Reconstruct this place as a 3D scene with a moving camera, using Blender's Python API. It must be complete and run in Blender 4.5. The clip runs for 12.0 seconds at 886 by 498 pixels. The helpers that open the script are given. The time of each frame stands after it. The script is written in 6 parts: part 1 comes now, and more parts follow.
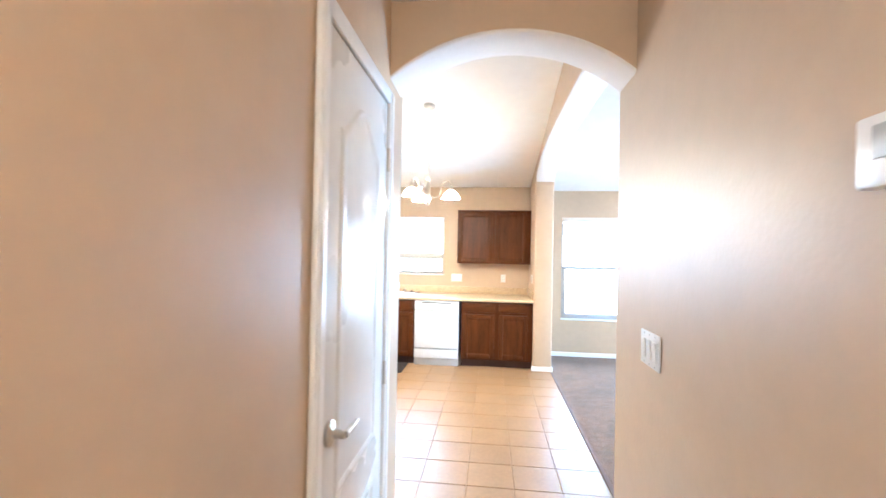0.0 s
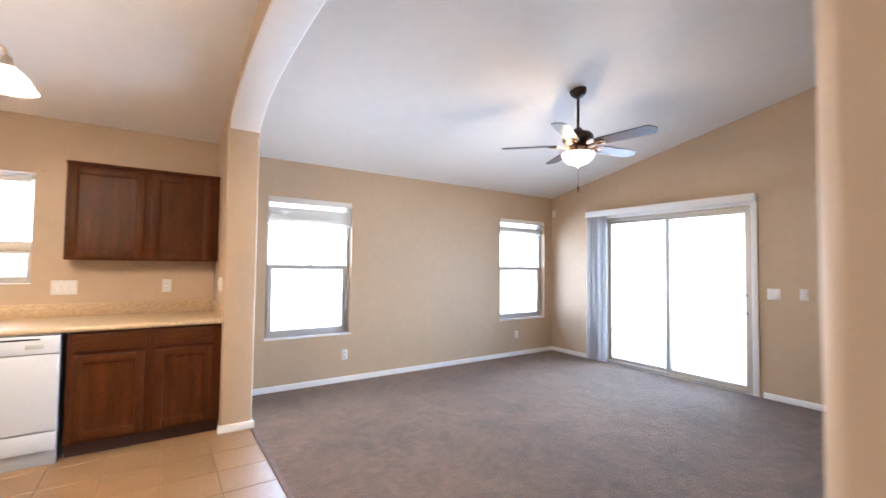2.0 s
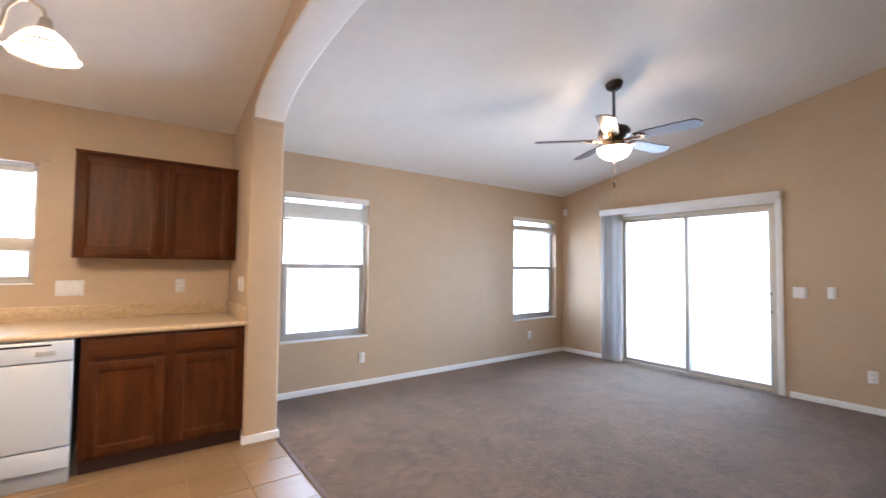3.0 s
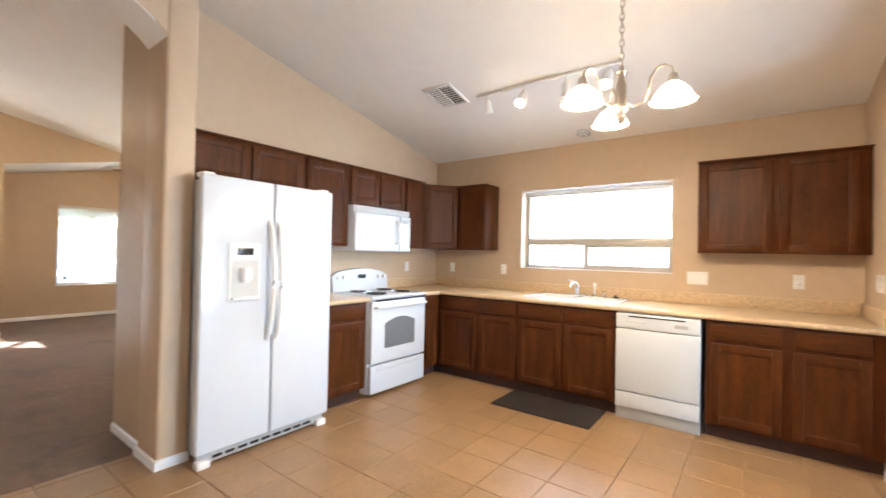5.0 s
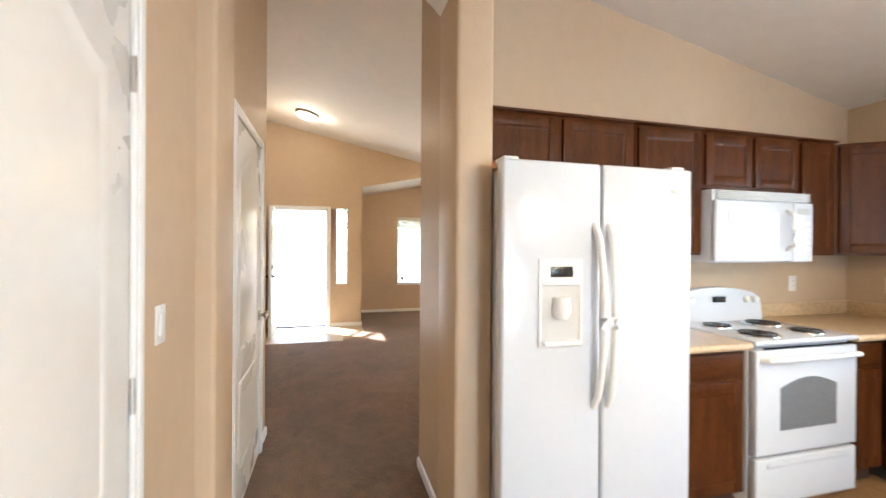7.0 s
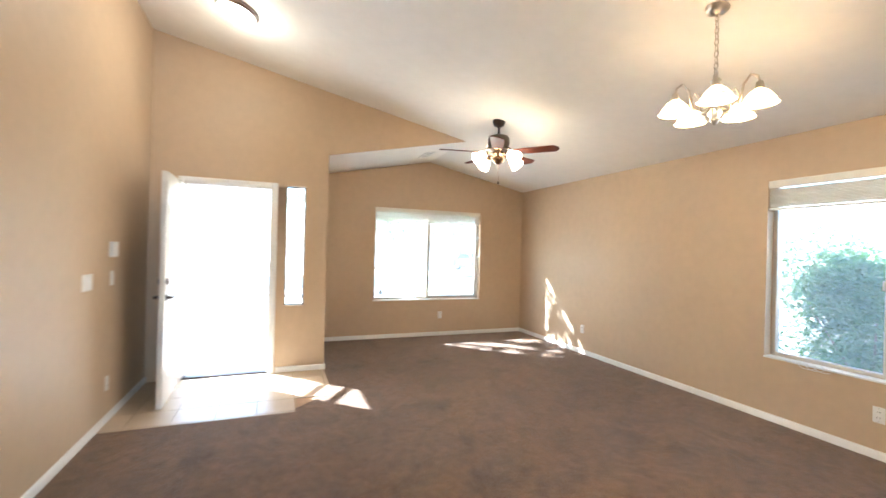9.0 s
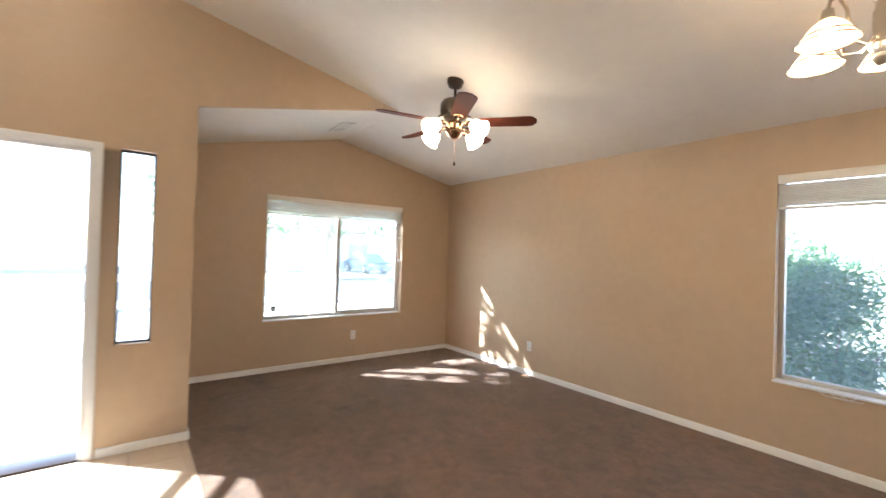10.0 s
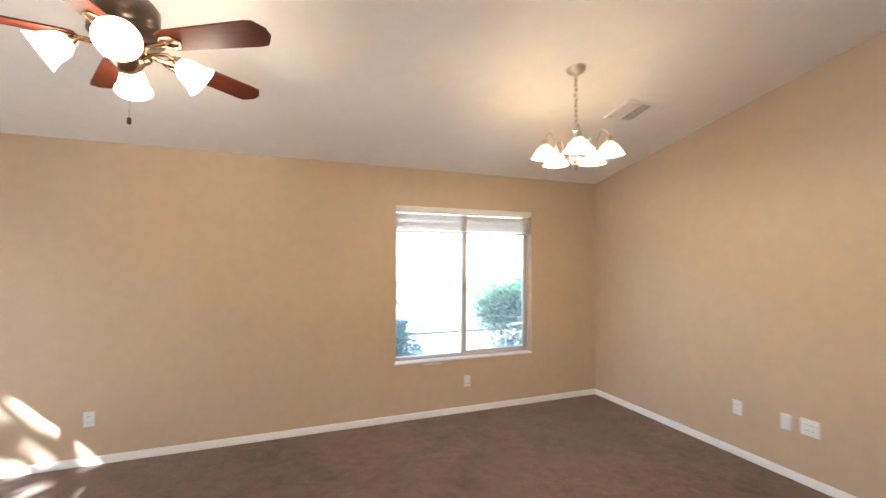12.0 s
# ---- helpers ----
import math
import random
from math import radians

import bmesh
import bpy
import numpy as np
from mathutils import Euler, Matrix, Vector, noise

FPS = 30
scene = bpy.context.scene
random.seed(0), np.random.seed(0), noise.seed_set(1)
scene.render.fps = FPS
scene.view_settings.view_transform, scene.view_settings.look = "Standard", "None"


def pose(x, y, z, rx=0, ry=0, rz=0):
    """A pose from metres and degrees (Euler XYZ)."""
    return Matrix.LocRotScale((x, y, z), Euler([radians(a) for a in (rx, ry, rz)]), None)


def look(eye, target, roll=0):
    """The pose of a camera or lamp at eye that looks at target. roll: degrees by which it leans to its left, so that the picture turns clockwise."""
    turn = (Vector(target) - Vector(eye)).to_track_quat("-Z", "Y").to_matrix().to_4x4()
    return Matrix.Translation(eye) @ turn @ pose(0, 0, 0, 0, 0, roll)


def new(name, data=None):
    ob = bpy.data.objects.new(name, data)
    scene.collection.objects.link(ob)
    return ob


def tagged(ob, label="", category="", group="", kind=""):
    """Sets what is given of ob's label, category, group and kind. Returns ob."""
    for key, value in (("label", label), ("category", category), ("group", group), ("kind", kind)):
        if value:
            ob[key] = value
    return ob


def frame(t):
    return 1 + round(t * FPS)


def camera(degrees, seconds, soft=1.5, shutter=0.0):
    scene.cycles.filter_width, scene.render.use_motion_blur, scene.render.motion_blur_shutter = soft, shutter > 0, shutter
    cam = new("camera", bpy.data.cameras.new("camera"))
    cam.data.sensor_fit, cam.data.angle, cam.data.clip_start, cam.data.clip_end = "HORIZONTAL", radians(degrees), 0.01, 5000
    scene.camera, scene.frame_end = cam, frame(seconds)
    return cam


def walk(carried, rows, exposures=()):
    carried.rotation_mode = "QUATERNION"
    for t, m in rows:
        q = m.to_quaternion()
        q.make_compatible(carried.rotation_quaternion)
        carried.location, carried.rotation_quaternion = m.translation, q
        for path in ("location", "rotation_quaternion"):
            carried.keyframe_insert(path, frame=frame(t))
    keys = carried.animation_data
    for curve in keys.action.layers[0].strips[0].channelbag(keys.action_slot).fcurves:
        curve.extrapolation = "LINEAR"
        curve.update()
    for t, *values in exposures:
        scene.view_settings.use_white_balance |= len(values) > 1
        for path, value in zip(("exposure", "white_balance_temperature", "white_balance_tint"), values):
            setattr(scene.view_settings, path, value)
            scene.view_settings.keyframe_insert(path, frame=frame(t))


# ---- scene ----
cam = camera(93.3, 12.0, shutter=0.3)
PATH = [
    (0, (0.285, 0.619, 1.512), (0.058, 2.605, 1.531), 1.1),
    (0.5, (0.307, 1.162, 1.477), (0.343, 3.161, 1.496), 1.1),
    (1, (0.375, 1.65, 1.415), (0.736, 3.617, 1.453), 1.2),
    (1.5, (0.375, 2.045, 1.394), (1.184, 3.872, 1.452), 1.1),
    (2, (0.413, 2.38, 1.366), (1.534, 4.035, 1.442), 0.7),
    (2.5, (0.314, 2.631, 1.368), (1.578, 4.179, 1.448), 0.6),
    (3, (0.158, 2.763, 1.339), (1.344, 4.371, 1.42), 0.6),
    (3.2, (0.104, 2.788, 1.328), (1.122, 4.508, 1.405), 0.8),
    (3.5, (0.046, 2.799, 1.306), (0.673, 4.697, 1.387), 0.8),
    (3.7, (0.031, 2.794, 1.287), (0.354, 4.766, 1.37), 1.0),
    (5.3, (0.225, 2.519, 1.345), (-1.172, 3.95, 1.358), 1.1),
    (5.5, (0.227, 2.522, 1.361), (-1.274, 3.843, 1.371), 1.1),
    (6, (0.062, 2.645, 1.352), (-1.633, 3.706, 1.358), 0.9),
    (6.5, (-0.305, 2.85, 1.362), (-2.161, 3.595, 1.361), 0.8),
    (6.6, (-0.407, 2.869, 1.371), (-2.287, 3.55, 1.366), 0.8),
    (7, (-0.852, 2.986, 1.402), (-2.782, 3.511, 1.397), 0.4),
    (7.2, (-1.052, 3.023, 1.379), (-2.996, 3.495, 1.4), 0.0),
    (8.8, (-3.216, 3.013, 1.416), (-5.127, 3.605, 1.418), 1.6),
    (9, (-3.496, 3.038, 1.426), (-5.359, 3.766, 1.428), 1.5),
    (9.5, (-4.183, 3.102, 1.445), (-5.968, 4.005, 1.454), 1.6),
    (10, (-4.896, 3.16, 1.442), (-6.494, 4.362, 1.462), 1.7),
    (10.5, (-5.538, 3.227, 1.433), (-6.736, 4.829, 1.479), 1.8),
    (11, (-6.049, 3.263, 1.413), (-6.629, 5.176, 1.488), 1.4),
    (11.5, (-6.499, 3.197, 1.506), (-6.378, 5.193, 1.569), 0.8),
    (12, (-6.964, 3.1, 1.589), (-6.237, 4.963, 1.633), 0.3),
]
EXPOSURES = [(0, 3.98, 4850, 4), (0.6, 3.82, 5050, 6), (1.2, 3.2, 5500, 11), (2.0, 3.0, 5650, 14), (2.5, 2.82, 5650, 15), (3.5, 2.72, 5800, 13), (5.5, 3.24, 5700, 7),
             (7.0, 3.12, 5950, 7), (9.0, 3.25, 5350, 4), (9.6, 2.92, 5450, 6), (10.5, 2.74, 5500, 8), (12.0, 3.02, 5450, 9)]
walk(cam, [(t, look(eye, target, roll)) for t, eye, target, roll in PATH], EXPOSURES)

# ---- daylight ----
SUN_EL, SUN_AZ = 34.5, 46.5          # elevation; the light travels towards (cos AZ, sin AZ)
world = bpy.data.worlds.new("sky")
scene.world = world
world.use_nodes = True
wn = world.node_tree.nodes
sky = wn.new("ShaderNodeTexSky")
sky.sky_type, sky.sun_disc = "NISHITA", False
sky.sun_elevation, sky.sun_rotation = radians(SUN_EL), radians(270 - SUN_AZ)
wn["Background"].inputs["Strength"].default_value = 0.15
world.node_tree.links.new(sky.outputs[0], wn["Background"].inputs["Color"])
sun_data = bpy.data.lights.new("sun", "SUN")
sun_data.energy, sun_data.angle, sun_data.color = 5.0, radians(0.4), (1.0, 0.99, 0.97)
sun = new("sun", sun_data)
sun_way = Vector((math.cos(radians(SUN_AZ)) * math.cos(radians(SUN_EL)), math.sin(radians(SUN_AZ)) * math.cos(radians(SUN_EL)), -math.sin(radians(SUN_EL))))
sun.matrix_world = look((-40, -40, 40), Vector((-40, -40, 40)) + sun_way)


def sky_lamp(name, centre, towards, w, h, watts, colour=(0.70, 0.84, 1.0), spread=125):
    """An area lamp in a window's opening, standing in for the sky."""
    d = bpy.data.lights.new(name, "AREA")
    d.shape, d.size, d.size_y, d.energy, d.color = "RECTANGLE", w, h, watts, colour
    d.spread = radians(spread)
    ob = new(name, d)
    ob.matrix_world = look(centre, Vector(centre) + Vector(towards))
    return ob


sky_lamp("window_light", (-1.22, 7.10, 1.62), (0, -1, -0.12), 1.4, 0.8, 3.6)
sky_lamp("window_light", (1.80, 7.26, 1.2), (0, -1, -0.1), 0.85, 1.2, 3.7)
sky_lamp("window_light", (5.09, 7.26, 1.2), (0, -1, -0.1), 0.85, 1.2, 3.1)
sky_lamp("window_light", (6.02, 5.19, 1.03), (-1, 0, -0.04), 1.82, 2.04, 12.5, spread=95)


def lamp(name, place, watts, colour=(1.0, 0.78, 0.52), size=0.04):
    d = bpy.data.lights.new(name, "POINT")
    d.energy, d.color, d.shadow_soft_size = watts, colour, size
    ob = new(name, d)
    ob.location = place
    return ob


def spot(name, place, towards, watts, colour=(1.0, 0.76, 0.48), degrees=150, size=0.02):
    """The light that a lit bulb throws out of its shade or reflector."""
    d = bpy.data.lights.new(name, "SPOT")
    d.energy, d.color, d.shadow_soft_size, d.spot_size, d.spot_blend = watts, colour, size, radians(degrees), 0.3
    ob = new(name, d)
    ob.matrix_world = look(place, Vector(place) + Vector(towards))
    return ob


# ---- materials ----
def mat(name, colour, rough=0.5, metal=0.0, spec=0.5, var=0.0, scale=8.0, bump=0.0, bump_scale=200.0, second=None, emit=0.0, wear=0.0, stretch=(1, 1, 1), emit_colour=None):
    """A procedural material: base colour with two scales of variation, fine relief and uneven gloss."""
    m = bpy.data.materials.new(name)
    m.use_nodes = True
    n, l = m.node_tree.nodes, m.node_tree.links
    b = n["Principled BSDF"]
    b.inputs["Roughness"].default_value, b.inputs["Metallic"].default_value = rough, metal
    b.inputs["Specular IOR Level"].default_value = spec
    b.inputs["Base Color"].default_value = (*colour, 1)
    if emit:
        b.inputs["Emission Color"].default_value = (*(emit_colour or colour), 1)
        b.inputs["Emission Strength"].default_value = emit
    co = n.new("ShaderNodeTexCoord")
    mp = n.new("ShaderNodeMapping")
    mp.inputs["Scale"].default_value = stretch
    l.new(co.outputs["Object"], mp.inputs["Vector"])
    if var:
        big, small = n.new("ShaderNodeTexNoise"), n.new("ShaderNodeTexNoise")
        big.inputs["Scale"].default_value, small.inputs["Scale"].default_value = scale, scale * 9
        big.inputs["Detail"].default_value = small.inputs["Detail"].default_value = 4
        l.new(mp.outputs[0], big.inputs["Vector"]), l.new(mp.outputs[0], small.inputs["Vector"])
        add = n.new("ShaderNodeMath")
        add.operation = "MULTIPLY_ADD"
        add.inputs[1].default_value = 0.5
        half = n.new("ShaderNodeMath")
        half.operation = "MULTIPLY"
        half.inputs[1].default_value = 0.5
        l.new(small.outputs[0], half.inputs[0])
        l.new(big.outputs[0], add.inputs[0]), l.new(half.outputs[0], add.inputs[2])
        ramp = n.new("ShaderNodeValToRGB")
        lo = second or tuple(c * (1 - var) for c in colour)
        hi = tuple(min(1, c * (1 + var)) for c in colour)
        ramp.color_ramp.elements[0].position, ramp.color_ramp.elements[1].position = 0.32, 0.68
        ramp.color_ramp.elements[0].color, ramp.color_ramp.elements[1].color = (*lo, 1), (*hi, 1)
        l.new(add.outputs[0], ramp.inputs[0])
        l.new(ramp.outputs[0], b.inputs["Base Color"])
        if wear:
            mr = n.new("ShaderNodeMapRange")
            mr.inputs["To Min"].default_value, mr.inputs["To Max"].default_value = rough - wear, min(1, rough + wear)
            l.new(big.outputs[0], mr.inputs["Value"]), l.new(mr.outputs[0], b.inputs["Roughness"])
    if bump:
        tex, bp = n.new("ShaderNodeTexNoise"), n.new("ShaderNodeBump")
        tex.inputs["Scale"].default_value, tex.inputs["Detail"].default_value = bump_scale, 3
        bp.inputs["Strength"].default_value, bp.inputs["Distance"].default_value = bump, 0.004
        l.new(mp.outputs[0], tex.inputs["Vector"])
        l.new(tex.outputs[0], bp.inputs["Height"]), l.new(bp.outputs[0], b.inputs["Normal"])
    return m


def per_piece(m, amount):
    """Each piece a little lighter or darker, by the object's random number."""
    n, l = m.node_tree.nodes, m.node_tree.links
    b = n["Principled BSDF"]
    src = b.inputs["Base Color"].links[0].from_socket
    info, hsv, mr = n.new("ShaderNodeObjectInfo"), n.new("ShaderNodeHueSaturation"), n.new("ShaderNodeMapRange")
    mr.inputs["To Min"].default_value, mr.inputs["To Max"].default_value = 1 - amount, 1 + amount
    l.new(info.outputs["Random"], mr.inputs["Value"]), l.new(mr.outputs[0], hsv.inputs["Value"])
    l.new(src, hsv.inputs["Color"]), l.new(hsv.outputs[0], b.inputs["Base Color"])
    return m


def glass_mat(name, tint=(0.95, 0.97, 0.96), haze=0.07):
    """Clear glass with a white translucent film that paints glare haze over the view."""
    m = bpy.data.materials.new(name)
    m.use_nodes = True
    n, l = m.node_tree.nodes, m.node_tree.links
    tr, gl, mx, fr = n.new("ShaderNodeBsdfTransparent"), n.new("ShaderNodeBsdfGlossy"), n.new("ShaderNodeMixShader"), n.new("ShaderNodeLayerWeight")
    tr.inputs["Color"].default_value, gl.inputs["Roughness"].default_value = (*tint, 1), 0.02
    fr.inputs["Blend"].default_value = 0.12
    scatter, film = n.new("ShaderNodeBsdfTranslucent"), n.new("ShaderNodeMixShader")
    scatter.inputs["Color"].default_value, film.inputs[0].default_value = (0.9, 0.92, 0.92, 1), haze
    l.new(tr.outputs[0], film.inputs[1]), l.new(scatter.outputs[0], film.inputs[2])
    l.new(fr.outputs["Facing"], mx.inputs[0]), l.new(film.outputs[0], mx.inputs[1]), l.new(gl.outputs[0], mx.inputs[2])
    l.new(mx.outputs[0], n["Material Output"].inputs["Surface"])
    return m


WALL = mat("tan_wall_paint", (0.555, 0.418, 0.282), 0.47, var=0.05, scale=1.3, bump=0.15, bump_scale=60, spec=0.32, wear=0.05)
CEIL = mat("ceiling_paint", (0.85, 0.82, 0.775), 0.7, var=0.03, scale=1.0, bump=0.25, bump_scale=60, spec=0.2)
TRIM = mat("white_trim_paint", (0.82, 0.81, 0.79), 0.32, var=0.04, scale=3, bump=0.03, bump_scale=40, wear=0.06)
DOORW = mat("white_door_paint", (0.75, 0.73, 0.69), 0.28, var=0.03, scale=2, bump=0.05, bump_scale=90, wear=0.05)
WOOD = mat("dark_stained_wood", (0.071, 0.0212, 0.0048), 0.40, spec=0.14, var=0.5, scale=5, bump=0.10, bump_scale=60, stretch=(4, 4, 0.5), wear=0.07)
WOODH = mat("dark_stained_rail_wood", (0.071, 0.0212, 0.0048), 0.40, spec=0.14, var=0.5, scale=5, bump=0.10, bump_scale=60, stretch=(0.6, 0.6, 5), wear=0.07)
KICK = mat("dark_toe_kick", (0.045, 0.016, 0.009), 0.6, var=0.3, scale=6)
COUNTER = mat("speckled_beige_laminate", (0.62, 0.47, 0.29), 0.3, var=0.16, scale=42, second=(0.42, 0.29, 0.165), bump=0.02, wear=0.06)
TILE = per_piece(mat("tan_ceramic_tile", (0.31, 0.184, 0.086), 0.36, var=0.27, scale=4.2, bump=0.012, bump_scale=30, wear=0.05), 0.05)
def placed_grain(m, lo, hi):
    """Grain laid through the whole floor, so that no two tiles are alike, with a soft change of tone."""
    n, l = m.node_tree.nodes, m.node_tree.links
    l.new(n.new("ShaderNodeNewGeometry").outputs["Position"], n["Mapping"].inputs["Vector"])
    e = n["Color Ramp"].color_ramp.elements
    e[0].position, e[1].position = lo, hi


placed_grain(TILE, 0.2, 0.8)
ETILE = per_piece(mat("cream_ceramic_tile", (0.55, 0.44, 0.32), 0.34, var=0.12, scale=5, bump=0.012, bump_scale=30, wear=0.06), 0.06)
placed_grain(ETILE, 0.2, 0.8)
GROUT = mat("grout", (0.36, 0.235, 0.13), 0.9, var=0.2, scale=20, bump=0.3, bump_scale=200)
CARPET = mat("grey_brown_carpet", (0.202, 0.118, 0.064), 0.95, var=0.38, scale=15, bump=1.0, bump_scale=95, spec=0.1)
cn = CARPET.node_tree.nodes
cn["Bump"].inputs["Distance"].default_value = 0.014
cn["Principled BSDF"].inputs["Sheen Weight"].default_value = 0.25
cn["Principled BSDF"].inputs["Sheen Roughness"].default_value = 0.5


def stained(m, scale, amount, lo=0.30, hi=0.44):
    """Soft dark stains and trodden patches, a few to the square metre."""
    n, l = m.node_tree.nodes, m.node_tree.links
    b = n["Principled BSDF"]
    src = b.inputs["Base Color"].links[0].from_socket
    co, tex, ramp, mix = n.new("ShaderNodeTexCoord"), n.new("ShaderNodeTexNoise"), n.new("ShaderNodeValToRGB"), n.new("ShaderNodeMix")
    tex.inputs["Scale"].default_value, tex.inputs["Detail"].default_value, tex.inputs["Roughness"].default_value = scale, 5, 0.62
    l.new(co.outputs["Object"], tex.inputs["Vector"])
    ramp.color_ramp.elements[0].position, ramp.color_ramp.elements[1].position = lo, hi
    ramp.color_ramp.elements[0].color, ramp.color_ramp.elements[1].color = (amount, amount, amount, 1), (1, 1, 1, 1)
    l.new(tex.outputs[0], ramp.inputs[0])
    mix.data_type, mix.blend_type = "RGBA", "MULTIPLY"
    mix.inputs["Factor"].default_value = 1.0
    l.new(src, mix.inputs["A"]), l.new(ramp.outputs[0], mix.inputs["B"])
    l.new(mix.outputs["Result"], b.inputs["Base Color"])


stained(CARPET, 2.2, 0.68)
stained(CARPET, 0.9, 0.72, 0.30, 0.62)
stained(CARPET, 4.5, 0.8, 0.36, 0.56)
WHITE = mat("white_appliance_enamel", (0.62, 0.645, 0.68), 0.14, var=0.02, scale=3, bump=0.03, bump_scale=160, wear=0.03)
WHITEP = mat("white_plastic", (0.79, 0.78, 0.76), 0.35, var=0.03, scale=9)
GREYP = mat("grey_plastic", (0.42, 0.42, 0.41), 0.4, var=0.05, scale=9)
BLACK = mat("black_enamel", (0.015, 0.015, 0.016), 0.25, var=0.2, scale=20)
OVENG = mat("oven_door_glass", (0.17, 0.175, 0.18), 0.12, var=0.1, scale=60)
NICKEL = mat("brushed_nickel", (0.62, 0.57, 0.50), 0.28, 1.0, var=0.06, scale=30)
CHROME = mat("chrome", (0.80, 0.80, 0.80), 0.1, 1.0, var=0.03, scale=20)
BRONZE = mat("dark_bronze", (0.055, 0.038, 0.030), 0.35, 0.6, var=0.25, scale=18, wear=0.08)
BRASS = mat("antique_brass", (0.42, 0.27, 0.16), 0.25, 1.0, var=0.2, scale=30)
ALU = mat("tan_aluminium_frame", (0.55, 0.50, 0.43), 0.4, 0.2, var=0.06, scale=12)
ALUG = mat("pale_grey_sash_frame", (0.50, 0.49, 0.48), 0.4, 0.1, var=0.06, scale=12)
ALUW = mat("white_vinyl_frame", (0.72, 0.71, 0.68), 0.35, var=0.04, scale=8)
BLIND = mat("cream_blind_slat", (0.78, 0.74, 0.66), 0.5, var=0.05, scale=12)
FABRIC = mat("white_vertical_blind", (0.74, 0.73, 0.72), 0.6, var=0.05, scale=9, bump=0.1, bump_scale=200)
fn, fl = FABRIC.node_tree.nodes, FABRIC.node_tree.links
thin, blend = fn.new("ShaderNodeBsdfTranslucent"), fn.new("ShaderNodeMixShader")
thin.inputs["Color"].default_value, blend.inputs[0].default_value = (0.75, 0.74, 0.74, 1), 0.45
fl.new(fn["Principled BSDF"].outputs[0], blend.inputs[1]), fl.new(thin.outputs[0], blend.inputs[2])
fl.new(blend.outputs[0], fn["Material Output"].inputs["Surface"])
BLADE_D = mat("dark_fan_blade", (0.060, 0.042, 0.040), 0.38, spec=0.4, var=0.35, scale=8, stretch=(1, 6, 1), wear=0.06)
BLADE_R = mat("cherry_fan_blade", (0.085, 0.018, 0.008), 0.5, spec=0.18, var=0.45, scale=7, stretch=(1, 7, 1), wear=0.08)
SHADE_K = mat("glowing_white_glass", (1.0, 0.86, 0.66), 0.4, emit=1.2, emit_colour=(1.0, 0.82, 0.58))
SHADE_T = mat("glowing_tulip_glass", (1.0, 0.86, 0.66), 0.4, emit=2.2, emit_colour=(1.0, 0.83, 0.60))
SHADE = mat("glowing_frosted_glass", (1.0, 0.86, 0.66), 0.4, emit=0.3, emit_colour=(1.0, 0.83, 0.60))
SHADE_C = mat("glowing_frosted_bowl", (1.0, 0.90, 0.76), 0.4, emit=2.6, emit_colour=(1.0, 0.87, 0.68))


def frosted(m, amount):
    """Frosted glass lets a share of the bulb's light straight through."""
    n, l = m.node_tree.nodes, m.node_tree.links
    clear, mix = n.new("ShaderNodeBsdfTransparent"), n.new("ShaderNodeMixShader")
    clear.inputs["Color"].default_value, mix.inputs[0].default_value = (1.0, 0.93, 0.82, 1), amount
    l.new(n["Principled BSDF"].outputs[0], mix.inputs[1]), l.new(clear.outputs[0], mix.inputs[2])
    l.new(mix.outputs[0], n["Material Output"].inputs["Surface"])


for glass, share in ((SHADE_K, 0.35), (SHADE_T, 0.15), (SHADE, 0.6)):
    frosted(glass, share)
BULB = mat("lit_bulb", (1.0, 0.85, 0.6), 0.4, emit=8.0, emit_colour=(1.0, 0.78, 0.5))
MATT = mat("dark_brown_mat", (0.026, 0.015, 0.0095), 0.95, var=0.35, scale=30, bump=0.8, bump_scale=300)
SINKW = mat("white_sink_enamel", (0.85, 0.84, 0.82), 0.12, var=0.02, scale=4)
PANE = glass_mat("window_glass")
STUCCO = mat("stucco", (0.76, 0.70, 0.63), 0.9, var=0.1, scale=2, bump=0.5, bump_scale=60)
GRAVEL = mat("pale_desert_gravel", (0.66, 0.61, 0.55), 0.95, var=0.3, scale=3, bump=0.6, bump_scale=40)
ASPHALT = mat("asphalt", (0.09, 0.09, 0.095), 0.9, var=0.25, scale=4, bump=0.4, bump_scale=80)
CONCRETE = mat("concrete", (0.60, 0.58, 0.55), 0.9, var=0.12, scale=3, bump=0.2, bump_scale=60)
LEAF = mat("green_leaf", (0.12, 0.22, 0.085), 0.45, var=0.5, scale=3, spec=0.4)
ln, ll = LEAF.node_tree.nodes, LEAF.node_tree.links
thin, blend = ln.new("ShaderNodeBsdfTranslucent"), ln.new("ShaderNodeMixShader")
thin.inputs["Color"].default_value, blend.inputs[0].default_value = (0.20, 0.34, 0.10, 1), 0.35
ll.new(ln["Principled BSDF"].outputs[0], blend.inputs[1]), ll.new(thin.outputs[0], blend.inputs[2])
ll.new(blend.outputs[0], ln["Material Output"].inputs["Surface"])
BARK = mat("pale_bark", (0.24, 0.18, 0.13), 0.9, var=0.3, scale=9, bump=0.8, bump_scale=30, stretch=(1, 1, 0.3))
ROOFM = mat("clay_roof_tile", (0.45, 0.36, 0.30), 0.8, var=0.25, scale=4, bump=0.4, bump_scale=20)
CARB = mat("blue_car_paint", (0.10, 0.15, 0.24), 0.2, 0.3, var=0.05, scale=2)
# pale base colour holds the sky that far panes would reflect
FARG = mat("sky_toned_far_glass", (0.30, 0.34, 0.38), 0.08, var=0.1, scale=3)
